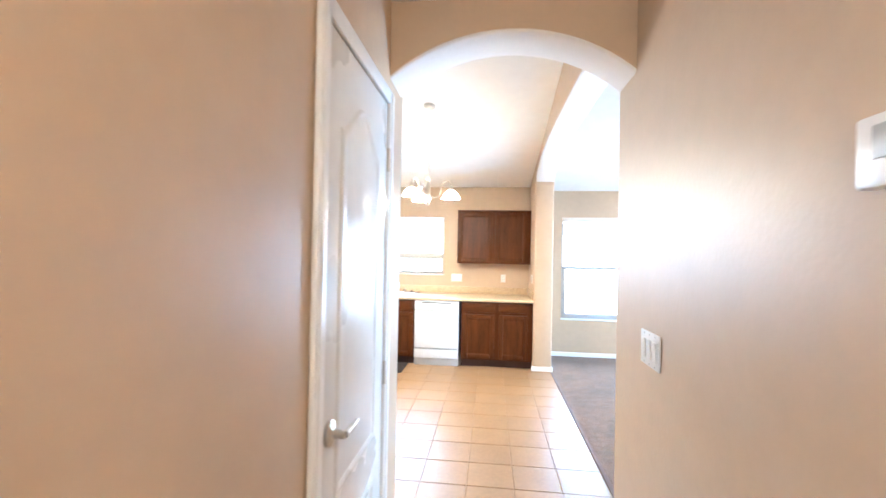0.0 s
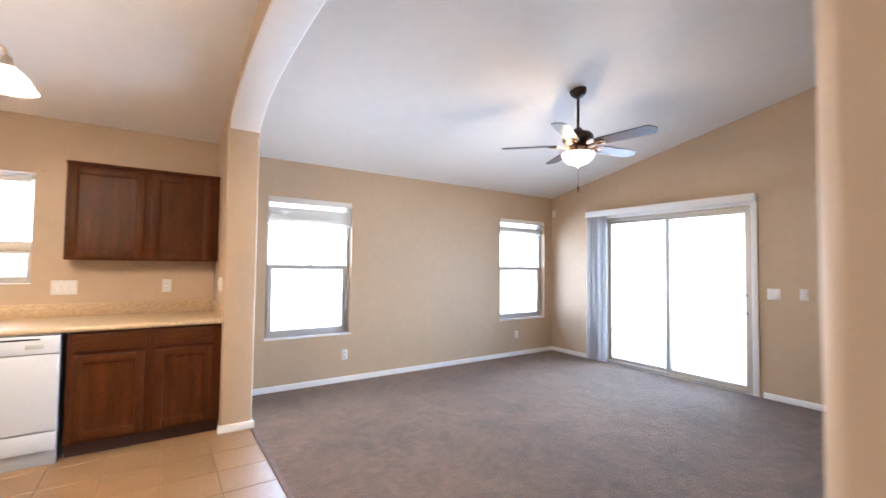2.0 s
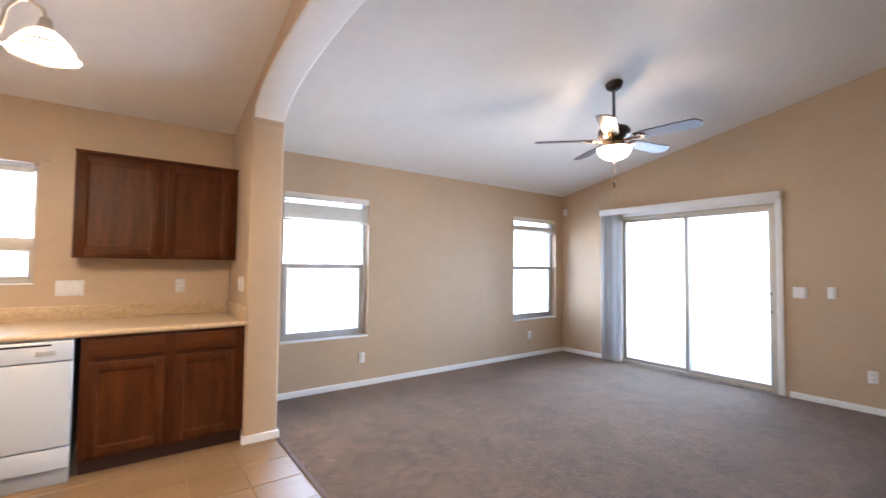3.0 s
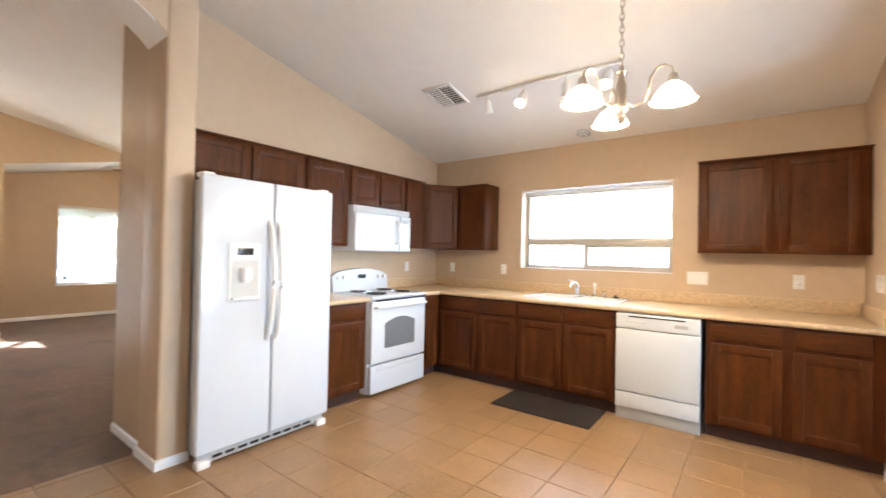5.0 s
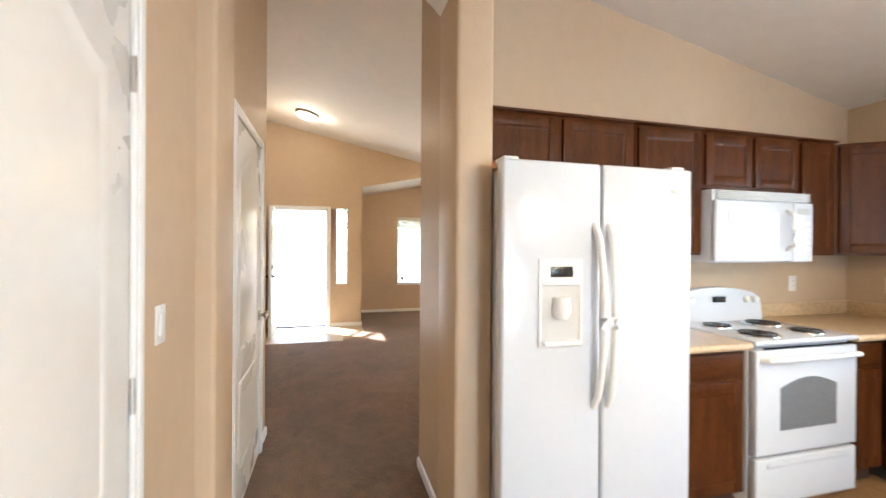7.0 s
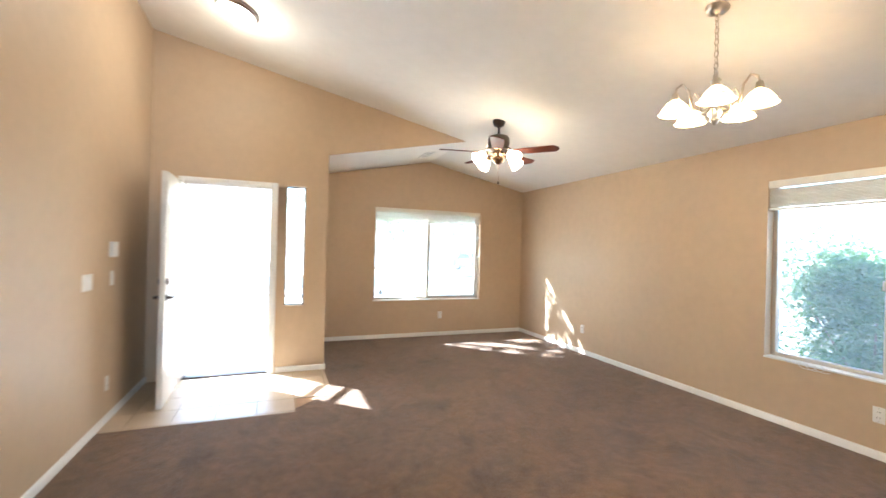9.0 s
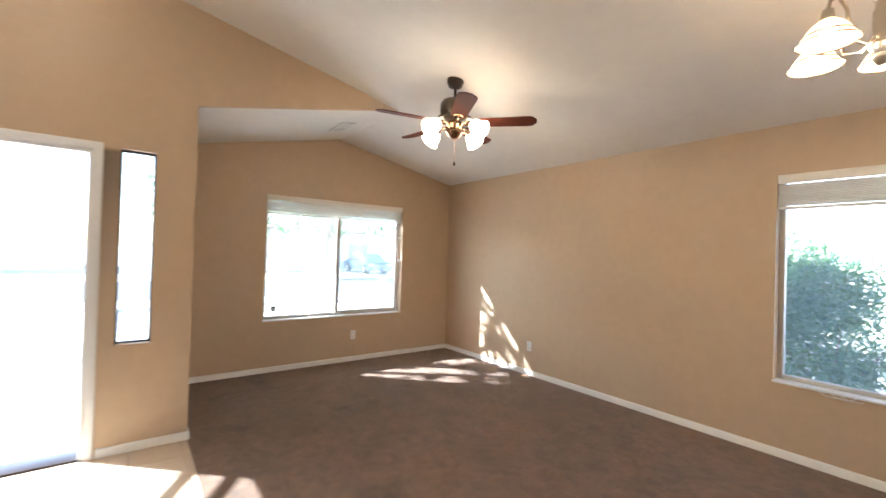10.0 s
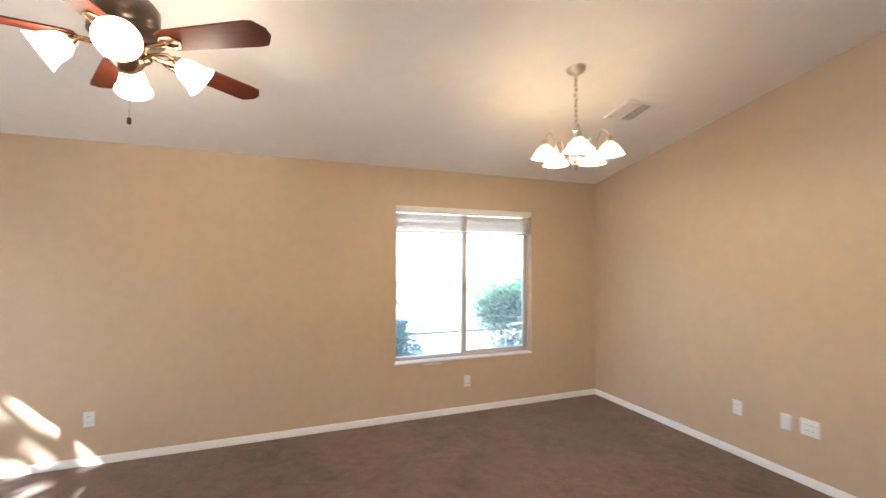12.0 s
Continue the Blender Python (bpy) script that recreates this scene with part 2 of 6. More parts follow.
CARG = mat("car_window_glass", (0.02, 0.025, 0.03), 0.08, var=0.1, scale=3)
RUBBER = mat("tyre_rubber", (0.02, 0.02, 0.02), 0.8, var=0.2, scale=20)


# ---- mesh helpers ----
def box(bm, x0, x1, y0, y1, z0, z1, bevel=0.0, seg=2, upright=False):
    """A box between six planes, its edges (or only the upright ones) rounded."""
    vs = [bm.verts.new((x, y, z)) for x in (x0, x1) for y in (y0, y1) for z in (z0, z1)]
    fs = []
    for q in ((0, 1, 3, 2), (4, 6, 7, 5), (0, 4, 5, 1), (2, 3, 7, 6), (0, 2, 6, 4), (1, 5, 7, 3)):
        fs.append(bm.faces.new([vs[i] for i in q]))
    if bevel > 0:
        es = {e for f in fs for e in f.edges}
        if upright:
            es = {e for e in es if abs(e.verts[0].co.z - e.verts[1].co.z) > 1e-6}
        bmesh.ops.bevel(bm, geom=list(es), offset=bevel, segments=seg, affect="EDGES", profile=0.5)
    return bm


def B(x0, x1, y0, y1, z0, z1, bevel=0.0, seg=2, upright=False):
    return box(bmesh.new(), x0, x1, y0, y1, z0, z1, bevel, seg, upright)


def lathe(bm, profile, centre=(0, 0, 0), n=24, m=None):
    """A turned shape from (radius, height) pairs, about z, or laid by the matrix m."""
    m = m or Matrix()
    rings = []
    for r, z in profile:
        rings.append([bm.verts.new((m @ Vector((r * math.cos(2 * math.pi * i / n), r * math.sin(2 * math.pi * i / n), z))) + Vector(centre)) for i in range(n)] if r > 1e-5
                     else [bm.verts.new((m @ Vector((0, 0, z))) + Vector(centre))])
    for a, b in zip(rings, rings[1:]):
        for i in range(n):
            j = (i + 1) % n
            if len(a) == 1 and len(b) == 1:
                continue
            if len(a) == 1:
                bm.faces.new((a[0], b[j], b[i]))
            elif len(b) == 1:
                bm.faces.new((a[i], a[j], b[0]))
            else:
                bm.faces.new((a[i], a[j], b[j], b[i]))
    return bm


def tube(bm, points, r, n=10, taper=None):
    """A round tube along points."""
    rings, pts = [], [Vector(p) for p in points]
    for k, p in enumerate(pts):
        d = (pts[min(k + 1, len(pts) - 1)] - pts[max(k - 1, 0)]).normalized()
        q = d.to_track_quat("Z", "Y")
        rr = r if taper is None else r + (taper - r) * k / (len(pts) - 1)
        rings.append([bm.verts.new(p + q @ Vector((rr * math.cos(2 * math.pi * i / n), rr * math.sin(2 * math.pi * i / n), 0))) for i in range(n)])
    for a, b in zip(rings, rings[1:]):
        for i in range(n):
            bm.faces.new((a[i], a[(i + 1) % n], b[(i + 1) % n], b[i]))
    bm.faces.new(rings[0][::-1]), bm.faces.new(rings[-1])
    return bm


def smooth_by_angle(me, deg=40):
    for p in me.polygons:
        p.use_smooth = True
    me.set_sharp_from_angle(angle=radians(deg))


def mesh_of(name, bm, material, angle=40):
    bmesh.ops.recalc_face_normals(bm, faces=bm.faces)
    me = bpy.data.meshes.new(name)
    bm.to_mesh(me)
    bm.free()
    me.materials.append(material)
    smooth_by_angle(me, angle)
    return me


def part(name, bm, material, parent=None, label=""):
    """Links a bmesh as one mesh object, under a thing or under a part."""
    ob = new(name, mesh_of(name, bm, material))
    if parent is not None:
        ob.parent = parent
    if label:
        tagged(ob, label)
    return ob


def thing(name, label, category, at=(0, 0, 0), group="", kind=""):
    ob = new(name)
    ob.location = at
    ob.empty_display_size = 0.1
    return tagged(ob, label, category, group, kind)


def setting(name, bm, material, label="", category=""):
    return tagged(part(name, bm, material), label, category or "wall", kind="structure")

# ---- the plan ----
NW, NK = 7.07, 6.92            # north walls: family, dining and living; kitchen
EW, WK, WD = 5.75, -3.20, -3.48
SK = 2.50                      # kitchen's south wall
HL, HR = -0.13, 0.82           # hall's walls
XE, XL = -8.512, -9.97         # entry wall; far wall of the living room
SL = 1.80                      # living room's south wall
AX0_ = -2.93
T = 0.16                       # outer wall thickness
SLOPE, EAVE = 0.208, 2.48
RIDGE = 5.29


def roof(x, y):
    """Height of the vaulted ceiling."""
    if x < XE - T - 0.01 and y < RIDGE:
        return EAVE + SLOPE * (NW - RIDGE) - SLOPE * (RIDGE - y)
    return EAVE + SLOPE * (NW - y)


def wall(name, x0, x1, y0, y1, holes=(), top=None, label="tan painted wall with orange-peel texture", cut=()):
    """A wall of real thickness with openings (a0, a1, z0, z1) right through it, its top under the sloping ceiling."""
    along = 0 if x1 - x0 > y1 - y0 else 1
    a0, a1 = (x0, x1) if along == 0 else (y0, y1)
    us = sorted({a0, a1, *cut, *[h[i] for h in holes for i in (0, 1)]})
    zs = sorted({0.0, *[h[i] for h in holes for i in (2, 3)]})
    bm = bmesh.new()
    for u, v in zip(us, us[1:]):
        mid = (u + v) / 2
        for k, z in enumerate(zs):
            last = k + 1 == len(zs)
            zt = None if last else zs[k + 1]
            zm = z + 0.01
            if any(h[0] < mid < h[1] and h[2] <= zm < h[3] for h in holes):
                continue
            xs, ys = ((u, v), (y0, y1)) if along == 0 else ((x0, x1), (u, v))
            vs = {}
            for i in (0, 1):
                for j in (0, 1):
                    vs[i, j, 0] = bm.verts.new((xs[i], ys[j], z))
                    h = (top if top is not None else roof((x0 + x1) / 2, ys[j]) + 0.01) if last else zt
                    vs[i, j, 1] = bm.verts.new((xs[i], ys[j], h))
            for q in (((0, 0, 0), (0, 0, 1), (0, 1, 1), (0, 1, 0)), ((1, 0, 0), (1, 1, 0), (1, 1, 1), (1, 0, 1)), ((0, 0, 0), (1, 0, 0), (1, 0, 1), (0, 0, 1)),
                      ((0, 1, 0), (0, 1, 1), (1, 1, 1), (1, 1, 0)), ((0, 0, 0), (0, 1, 0), (1, 1, 0), (1, 0, 0)), ((0, 0, 1), (1, 0, 1), (1, 1, 1), (0, 1, 1))):
                bm.faces.new([vs[c] for c in q])
    bmesh.ops.remove_doubles(bm, verts=bm.verts, dist=0.0005)
    # inner double faces between joined blocks
    seen = {}
    for f in bm.faces:
        key = tuple(round(c, 3) for c in f.calc_center_median())
        seen.setdefault(key, []).append(f)
    bmesh.ops.delete(bm, geom=[f for fs in seen.values() if len(fs) > 1 for f in fs], context="FACES")
    return setting(name, bm, WALL, label)


def arch_header(name, along, a0, a1, b0, b1, spring, crown, top, n=28, power=0, label="tan painted arched header with a white soffit"):
    """A header with a segmental arch below; it runs along axis 0 (x) or 1 (y), is b0 to b1 thick."""
    half, rise, mid = (a1 - a0) / 2, crown - spring, (a0 + a1) / 2
    rad = (half * half + rise * rise) / (2 * rise)
    bm = bmesh.new()
    rows = []
    for i in range(n + 1):
        a = mid - half * math.cos(math.pi * i / n) if power else a0 + (a1 - a0) * i / n
        z = crown - rad + math.sqrt(max(0, rad * rad - (a - mid) ** 2))
        if power:
            z = spring + rise * math.sqrt(max(0, 1 - abs((a - mid) / half) ** power))
        row = []
        for b in (b0, b1):
            for zz in (z, None):
                x, y = (a, b) if along == 0 else (b, a)
                row.append(bm.verts.new((x, y, zz if zz is not None else top(x, y))))
        rows.append(row)
    for p, q in zip(rows, rows[1:]):
        bm.faces.new((p[0], q[0], q[1], p[1])), bm.faces.new((p[2], p[3], q[3], q[2]))
        e = bm.faces.new((p[0], p[2], q[2], q[0]))
        bm.faces.new((p[1], q[1], q[3], p[3]))
    bm.faces.new((rows[0][0], rows[0][1], rows[0][3], rows[0][2]))
    bm.faces.new((rows[-1][0], rows[-1][2], rows[-1][3], rows[-1][1]))
    bm.normal_update()
    arris = []
    for p, q in zip(rows, rows[1:]):
        for k in (0, 2):
            e = bm.edges.get((p[k], q[k]))
            if e:
                arris.append(e)
    bmesh.ops.bevel(bm, geom=arris, offset=0.018, segments=3, affect="EDGES", profile=0.5)
    bmesh.ops.recalc_face_normals(bm, faces=bm.faces)
    for f in bm.faces:
        if f.normal.z < -0.55:
            f.material_index = 1
    ob = setting(name, bm, WALL, label)
    ob.data.materials.append(CEIL)
    return ob


# openings: (from, to, sill, head)
KWIN = (-1.957, -0.418, 1.175, 2.055)
FWIN1, FWIN2 = (1.345, 2.29, 0.555, 2.08), (4.62, 5.575, 0.555, 2.08)
DWIN = (-5.91, -4.36, 0.56, 2.105)
LWIN = (4.42, 6.25, 0.60, 2.065)
SLIDER = (4.265, 6.11, 0.0, 2.06)
FDOOR = (2.105, 2.955, 0.0, 2.06)
SIDEL = (3.10, 3.305, 0.745, 2.095)

wall("wall_north_living", XL - T, WK, NW, NW + T, [DWIN])
wall("wall_north_kitchen", WK - 0.02, 0.85, NK, NW + T + 0.002, [KWIN])
wall("wall_north_family", 0.85, EW + T, NW, NW + T, [FWIN1, FWIN2])
wall("wall_east", EW, EW + T, -0.5, NW, [SLIDER])
wall("wall_west_living", XL - T, XL, 3.55 - T, NW, [LWIN], cut=(RIDGE,))
wall("wall_entry", XE - T, XE, SL - T, 3.55, [FDOOR, SIDEL])
wall("wall_alcove_south", XL - T, XE - T, 3.55 - T, 3.55)
wall("wall_south_living", XE - T, -4.2, SL - T, SL)
wall("wall_south_hall_side", -4.2, AX0_, SL - T, SK + 0.03, [], label="tan painted wall beside a closet door")
wall("wall_kitchen_west", WD, WK, 3.60, NW)
wall("wall_south_kitchen", AX0_, HL, SK - 0.14, SK)
wall("wall_hall_west", HL - 0.14, HL, -1.6, SK - 0.14, [], top=2.60)
wall("wall_hall_south", HL - 0.14, HR + 0.16, -1.74, -1.6, [], top=2.60)
wall("wall_family_south", HR + 0.16, EW, -0.66, -0.5)
bm = B(HR, HR + 0.16, -1.6, 2.485, 0, 2.6, 0.02, 3, True)
setting("wall_hall_east", bm, WALL, "tan painted hallway wall with a rounded corner")
bm = B(HR, HR + 0.16, -0.5, 2.485, 2.6, 4.2)
for v in bm.verts:
    if v.co.z > 4:
        v.co.z = roof(0, v.co.y) + 0.01
setting("wall_above_hall", bm, WALL, "tan painted upper wall")

# header above the living room's alcove: from the alcove ceiling up to the vault
bm = bmesh.new()
for x in (XE - T, XE):
    a = [bm.verts.new((x, y, z)) for y, z in ((3.55, roof(-9, 3.55)), (RIDGE - 0.01, roof(-9, RIDGE)), (3.55, roof(0, 3.55) + 0.01))]
    bm.faces.new(a)
bm.verts.ensure_lookup_table()
for i, j in ((0, 1), (1, 2), (2, 0)):
    bm.faces.new((bm.verts[i], bm.verts[j], bm.verts[j + 3], bm.verts[i + 3]))
setting("wall_alcove_header", bm, WALL, "tan painted triangular wall above the window alcove")

# pillar and arched beam between kitchen and family room
setting("pillar", B(0.85, 1.09, 6.165, NW, 0, 2.42, 0.02, 3, True), WALL, "tan painted pillar with rounded corners", "pillar")
arch_header("beam_kitchen_family", 1, 2.485, 6.165, 0.85, 1.09, 2.42, 2.72, lambda x, y: roof(x, y) + 0.01, power=3.2)
bm = B(0.85, 1.09, 6.165, NW, 2.42, 4)
for v in bm.verts:
    if v.co.z > 3:
        v.co.z = roof(0, v.co.y) + 0.01
setting("wall_above_pillar", bm, WALL, "tan painted wall above the pillar")
arch_header("arch_hall", 0, HL, HR, 2.26, 2.48, 2.21, 2.385, lambda x, y: roof(0, y) + 0.01)

# arch from kitchen to living room, with its two piers
AX0, AX1, AY0, AY1 = -2.93, -2.615, 2.57, 3.525
arch_header("arch_living", 1, AY0, AY1, AX0, AX1, 2.58, 2.79, lambda x, y: roof(0, y) + 0.01)
for nm, y0, y1 in (("pier_south", SK - 0.14, AY0), ("pier_north", AY1, 3.70)):
    bm = B(AX0, AX1, y0, y1, 0, 4, 0.02, 3, True)
    for v in bm.verts:
        if v.co.z > 3:
            v.co.z = roof(0, v.co.y) + 0.01
    setting(nm, bm, WALL, "tan painted pier of an archway with rounded corners", "wall")
bm = B(WD, AX0, 3.55, 3.60, 0, 4)
for v in bm.verts:
    if v.co.z > 3:
        v.co.z = roof(0, v.co.y) + 0.01
setting("wall_passage", bm, WALL, "tan painted passage wall")


def slab(name, pts, thick, label, material=CEIL):
    """A ceiling piece from its lower corners."""
    bm = bmesh.new()
    lo = [bm.verts.new(p) for p in pts]
    hi = [bm.verts.new((p[0], p[1], p[2] + thick)) for p in pts]
    bm.faces.new(lo), bm.faces.new(hi[::-1])
    for i in range(len(pts)):
        j = (i + 1) % len(pts)
        bm.faces.new((lo[i], hi[i], hi[j], lo[j]))
    return setting(name, bm, material, label, "ceiling")


def rp(x, y):
    return (x, y, roof(0, y))


slab("ceiling_vault", [rp(XE, NW + T), rp(EW + T, NW + T), rp(EW + T, -0.66), rp(XE - T, -0.66), rp(XE - T, 3.55), rp(XE, 3.55)], 0.12, "off-white sloping vaulted ceiling")
slab("ceiling_alcove_north", [(XL - T, NW + T, roof(0, NW + T)), (XE, NW + T, roof(0, NW + T)), (XE, RIDGE, roof(0, RIDGE)), (XL - T, RIDGE, roof(0, RIDGE))], 0.12, "off-white sloping alcove ceiling")
slab("ceiling_alcove_south", [(XL - T, RIDGE, roof(0, RIDGE)), (XE - 0.03, RIDGE, roof(0, RIDGE)), (XE - 0.03, 3.55 - T, roof(-9, 3.55 - T)), (XL - T, 3.55 - T, roof(-9, 3.55 - T))], 0.12, "off-white sloping alcove ceiling")
slab("ceiling_hall", [(HL - 0.14, 2.26, 2.52), (HR + 0.1, 2.26, 2.52), (HR + 0.1, -1.74, 2.52), (HL - 0.14, -1.74, 2.52)], 0.06, "off-white flat hallway ceiling")

# floors
setting("floor_slab", B(XL - T, EW + T, -1.74, NW + T, -0.2, -0.014), CONCRETE, "concrete floor slab", "floor")


def carpet(name, pts, label):
    bm = bmesh.new()
    lo = [bm.verts.new((x, y, -0.014)) for x, y in pts]
    hi = [bm.verts.new((x, y, 0.002)) for x, y in pts]
    bm.faces.new(hi)
    for i in range(len(pts)):
        j = (i + 1) % len(pts)
        bm.faces.new((lo[i], lo[j], hi[j], hi[i]))
    return setting(name, bm, CARPET, label, "carpet")


carpet("carpet_family", [(1.09, -0.5), (EW, -0.5), (EW, NW), (1.09, NW)], "worn grey-brown pile carpet")
TILE_ENTRY = [(XE, SL), (-7.28, SL), (-7.28, 3.12), (-7.70, 3.55), (XE, 3.55)]
carpet("carpet_living", [(-2.95, SL), (-7.28, SL), (-7.28, 3.12), (-7.70, 3.55), (XL, 3.55), (XL, NW), (WD, NW), (WD, 3.55), (-2.95, 3.55)], "worn grey-brown pile carpet with dark stains")


def base_run(name, pts, h=0.064, t=0.014):
    """A baseboard along a run of floor points; the wall is to the run's right, rounded on top."""
    bm = bmesh.new()
    rows = []
    P = [Vector((x, y, 0)) for x, y in pts]
    for i, p in enumerate(P):
        d0 = (P[i] - P[i - 1]).normalized() if i else None
        d1 = (P[i + 1] - P[i]).normalized() if i + 1 < len(P) else None
        n0 = Vector((-d0.y, d0.x, 0)) if d0 else None
        n1 = Vector((-d1.y, d1.x, 0)) if d1 else None
        n = (n0 or n1) if not (n0 and n1) else (n0 + n1) / max(0.3, 1 + n0.dot(n1))
        rows.append([bm.verts.new(p + n * a + Vector((0, 0, z))) for a, z in ((0.001, 0.003), (t, 0.003), (t, h - 0.012), (t * 0.6, h - 0.003), (0.001, h))])
    for a, b in zip(rows, rows[1:]):
        for i in range(5):
            j = (i + 1) % 5
            bm.faces.new((a[i], a[j], b[j], b[i]))
    bm.faces.new(rows[0]), bm.faces.new(rows[-1][::-1])
    return setting(name, bm, TRIM, "white painted wooden baseboard", "baseboard")


base_run("baseboard_family", [(EW, 6.28), (EW, NW), (1.09, NW), (1.09, 6.165), (0.85, 6.165), (0.85, 6.20)])
base_run("baseboard_family_east", [(EW, -0.5), (EW, 4.17)])
base_run("baseboard_living", [(WD, 3.55), (WD, NW), (XL, NW), (XL, 3.55), (XE, 3.55), (XE, 3.02)])
base_run("baseboard_living_south", [(XE, SL), (-4.2, SL), (-4.2, SK + 0.03), (-4.06, SK + 0.03)])
base_run("baseboard_pier", [(AX1, 3.70), (AX1, AY1), (AX0, AY1), (AX0, 3.55), (WD, 3.55)])
base_run("baseboard_pantry", [(AX0, AY0), (AX1, AY0), (AX1, SK), (-2.14, SK)])
base_run("baseboard_pantry_east", [(-1.16, SK), (HL, SK), (HL, 2.46)])
base_run("baseboard_hall", [(HR + 0.16, 2.0), (HR + 0.16, 2.485), (HR, 2.485), (HR, -1.6)])


# ---- windows and doors ----
def placed(ob, x, y, z, turn=0):
    ob.matrix_world = pose(x, y, z, 0, 0, turn)
    return ob


def ring(bm, x0, x1, z0, z1, y0, y1, w, bevel=0.004):
    """A rectangular frame of four bars in the xz plane."""
    box(bm, x0, x0 + w, y0, y1, z0, z1, bevel), box(bm, x1 - w, x1, y0, y1, z0, z1, bevel)
    box(bm, x0 + w, x1 - w, y0, y1, z0, z0 + w, bevel), box(bm, x0 + w, x1 - w, y0, y1, z1 - w, z1, bevel)
    return bm


def pane_of(parent, x0, x1, z0, z1, y):
    p = part("pane", B(x0, x1, y - 0.002, y + 0.002, z0, z1), PANE, parent)
    p.visible_shadow = False
    return p


def window(name, w, h, style, at, turn, label):
    """A window set in its wall; local x along the wall, y outwards, z from the sill."""
    t = thing(name, label, "window", kind="structure")
    a = w / 2
    alu = ALUG if style == "hung" else ALU
    part("window_frame", ring(bmesh.new(), -a, a, 0, h, 0.085, 0.145, 0.035), alu, t)
    part("window_sill", B(-a - 0.006, a + 0.006, -0.008, 0.086, -0.012, 0.004, 0.003), TRIM, t, "white painted sill")
    if style == "hung":
        m = h * 0.50
        s = part("sash", ring(bmesh.new(), -a + 0.03, a - 0.03, 0.03, m + 0.03, 0.075, 0.115, 0.05), alu, t, "pale grey metal lower sash")
        part("latch", B(-0.03, 0.03, 0.06, 0.08, m + 0.03, m + 0.044, 0.003), alu, s)
        part("lift", B(-0.05, 0.05, 0.06, 0.08, 0.045, 0.06, 0.003), alu, s)
        pane_of(t, -a + 0.06, a - 0.06, 0.06, m - 0.01, 0.095)
        pane_of(t, -a + 0.035, a - 0.035, m, h - 0.035, 0.125)
    elif style == "slide":
        part("mullion", B(-0.022, 0.022, 0.075, 0.14, 0.03, h - 0.03, 0.004), ALU, t)
        part("sash", ring(bmesh.new(), 0.0, a - 0.03, 0.03, h - 0.03, 0.08, 0.115, 0.026), ALU, t, "tan metal sliding sash")
        part("latch", B(-0.03, -0.018, 0.06, 0.08, h * 0.42, h * 0.42 + 0.07, 0.003), ALU, t)
        pane_of(t, -a + 0.035, -0.02, 0.035, h - 0.035, 0.125)
        pane_of(t, 0.026, a - 0.056, 0.056, h - 0.056, 0.10)
    else:
        m = h * 0.30
        part("transom", B(-a + 0.03, a - 0.03, 0.07, 0.145, m, m + 0.075, 0.004), ALU, t, "tan metal transom bar")
        part("mullion", B(-0.10, -0.07, 0.075, 0.14, 0.03, m, 0.004), ALU, t)
        part("sash", ring(bmesh.new(), -0.075, a - 0.03, 0.03, m, 0.075, 0.11, 0.026), ALU, t, "tan metal sliding sash")
        pane_of(t, -a + 0.035, -0.09, 0.035, m, 0.125)
        pane_of(t, -0.05, a - 0.056, 0.056, m - 0.02, 0.10)
        pane_of(t, -a + 0.035, a - 0.035, m + 0.07, h - 0.035, 0.125)
    return placed(t, *at, turn)


def blind(w, drop, at, turn, label, gap=0.05, cord=0.0):
    """A raised horizontal blind: head rail, valance, stack of slats, bottom rail, cord."""
    t = thing("window_blind", label, "blind", group="raised window blinds")
    a = w / 2 - 0.006
    part("head_rail", B(-a, a, 0.015, 0.06, -0.045, -0.002, 0.003), BLIND, t)
    part("valance", B(-a, a, 0.002, 0.014, -0.065, 0.0, 0.003), BLIND, t)
    n = max(6, int((drop - gap - 0.06) / 0.011))
    for i in range(n):
        z = -0.065 - gap - i * 0.011
        part("slat", B(-a + 0.004, a - 0.004, 0.008, 0.058, z - 0.0035, z + 0.0015 + 0.002 * random.random(), 0.001, 1), BLIND, t)
    for i in range(2):
        z = -0.065 - gap * (i + 1) / 3
        part("slat", B(-a + 0.004, a - 0.004, 0.008, 0.058, z - 0.002, z + 0.002), BLIND, t)
    z = -0.065 - gap - n * 0.011
    part("bottom_rail", B(-a + 0.004, a - 0.004, 0.008, 0.06, z - 0.018, z - 0.002, 0.004), BLIND, t)
    if cord:
        pts = [(a - 0.05 + 0.012 * math.sin(k * 0.9), 0.004, -0.06 - cord * k / 12) for k in range(13)]
        part("cord", tube(bmesh.new(), pts, 0.003, 6), TRIM, t, "white lift cord")
    return placed(t, *at, turn)


def win_n(name, o, y, style, label):
    return window(name, o[1] - o[0], o[3] - o[2], style, ((o[0] + o[1]) / 2, y, o[2]), 0, label)


win_n("window_kitchen", KWIN, NK + 0.06, "kitchen", "wide kitchen window with a fixed pane over two sliding panes")
win_n("window_family", FWIN1, NW, "hung", "single-hung window with a pale grey metal frame")
win_n("window_family_far", FWIN2, NW, "hung", "single-hung window with a pale grey metal frame")
win_n("window_dining", DWIN, NW, "slide", "sliding window with a tan metal frame looking onto shrubs")
window("window_living", LWIN[1] - LWIN[0], LWIN[3] - LWIN[2], "slide", (XL, (LWIN[0] + LWIN[1]) / 2, LWIN[2]), 90, "sliding window with a tan metal frame looking onto the street")
blind(0.945, 0.27, (1.8175, NW, 2.08), 0, "cream slatted blind drawn up at the window head", 0.05, 1.2)
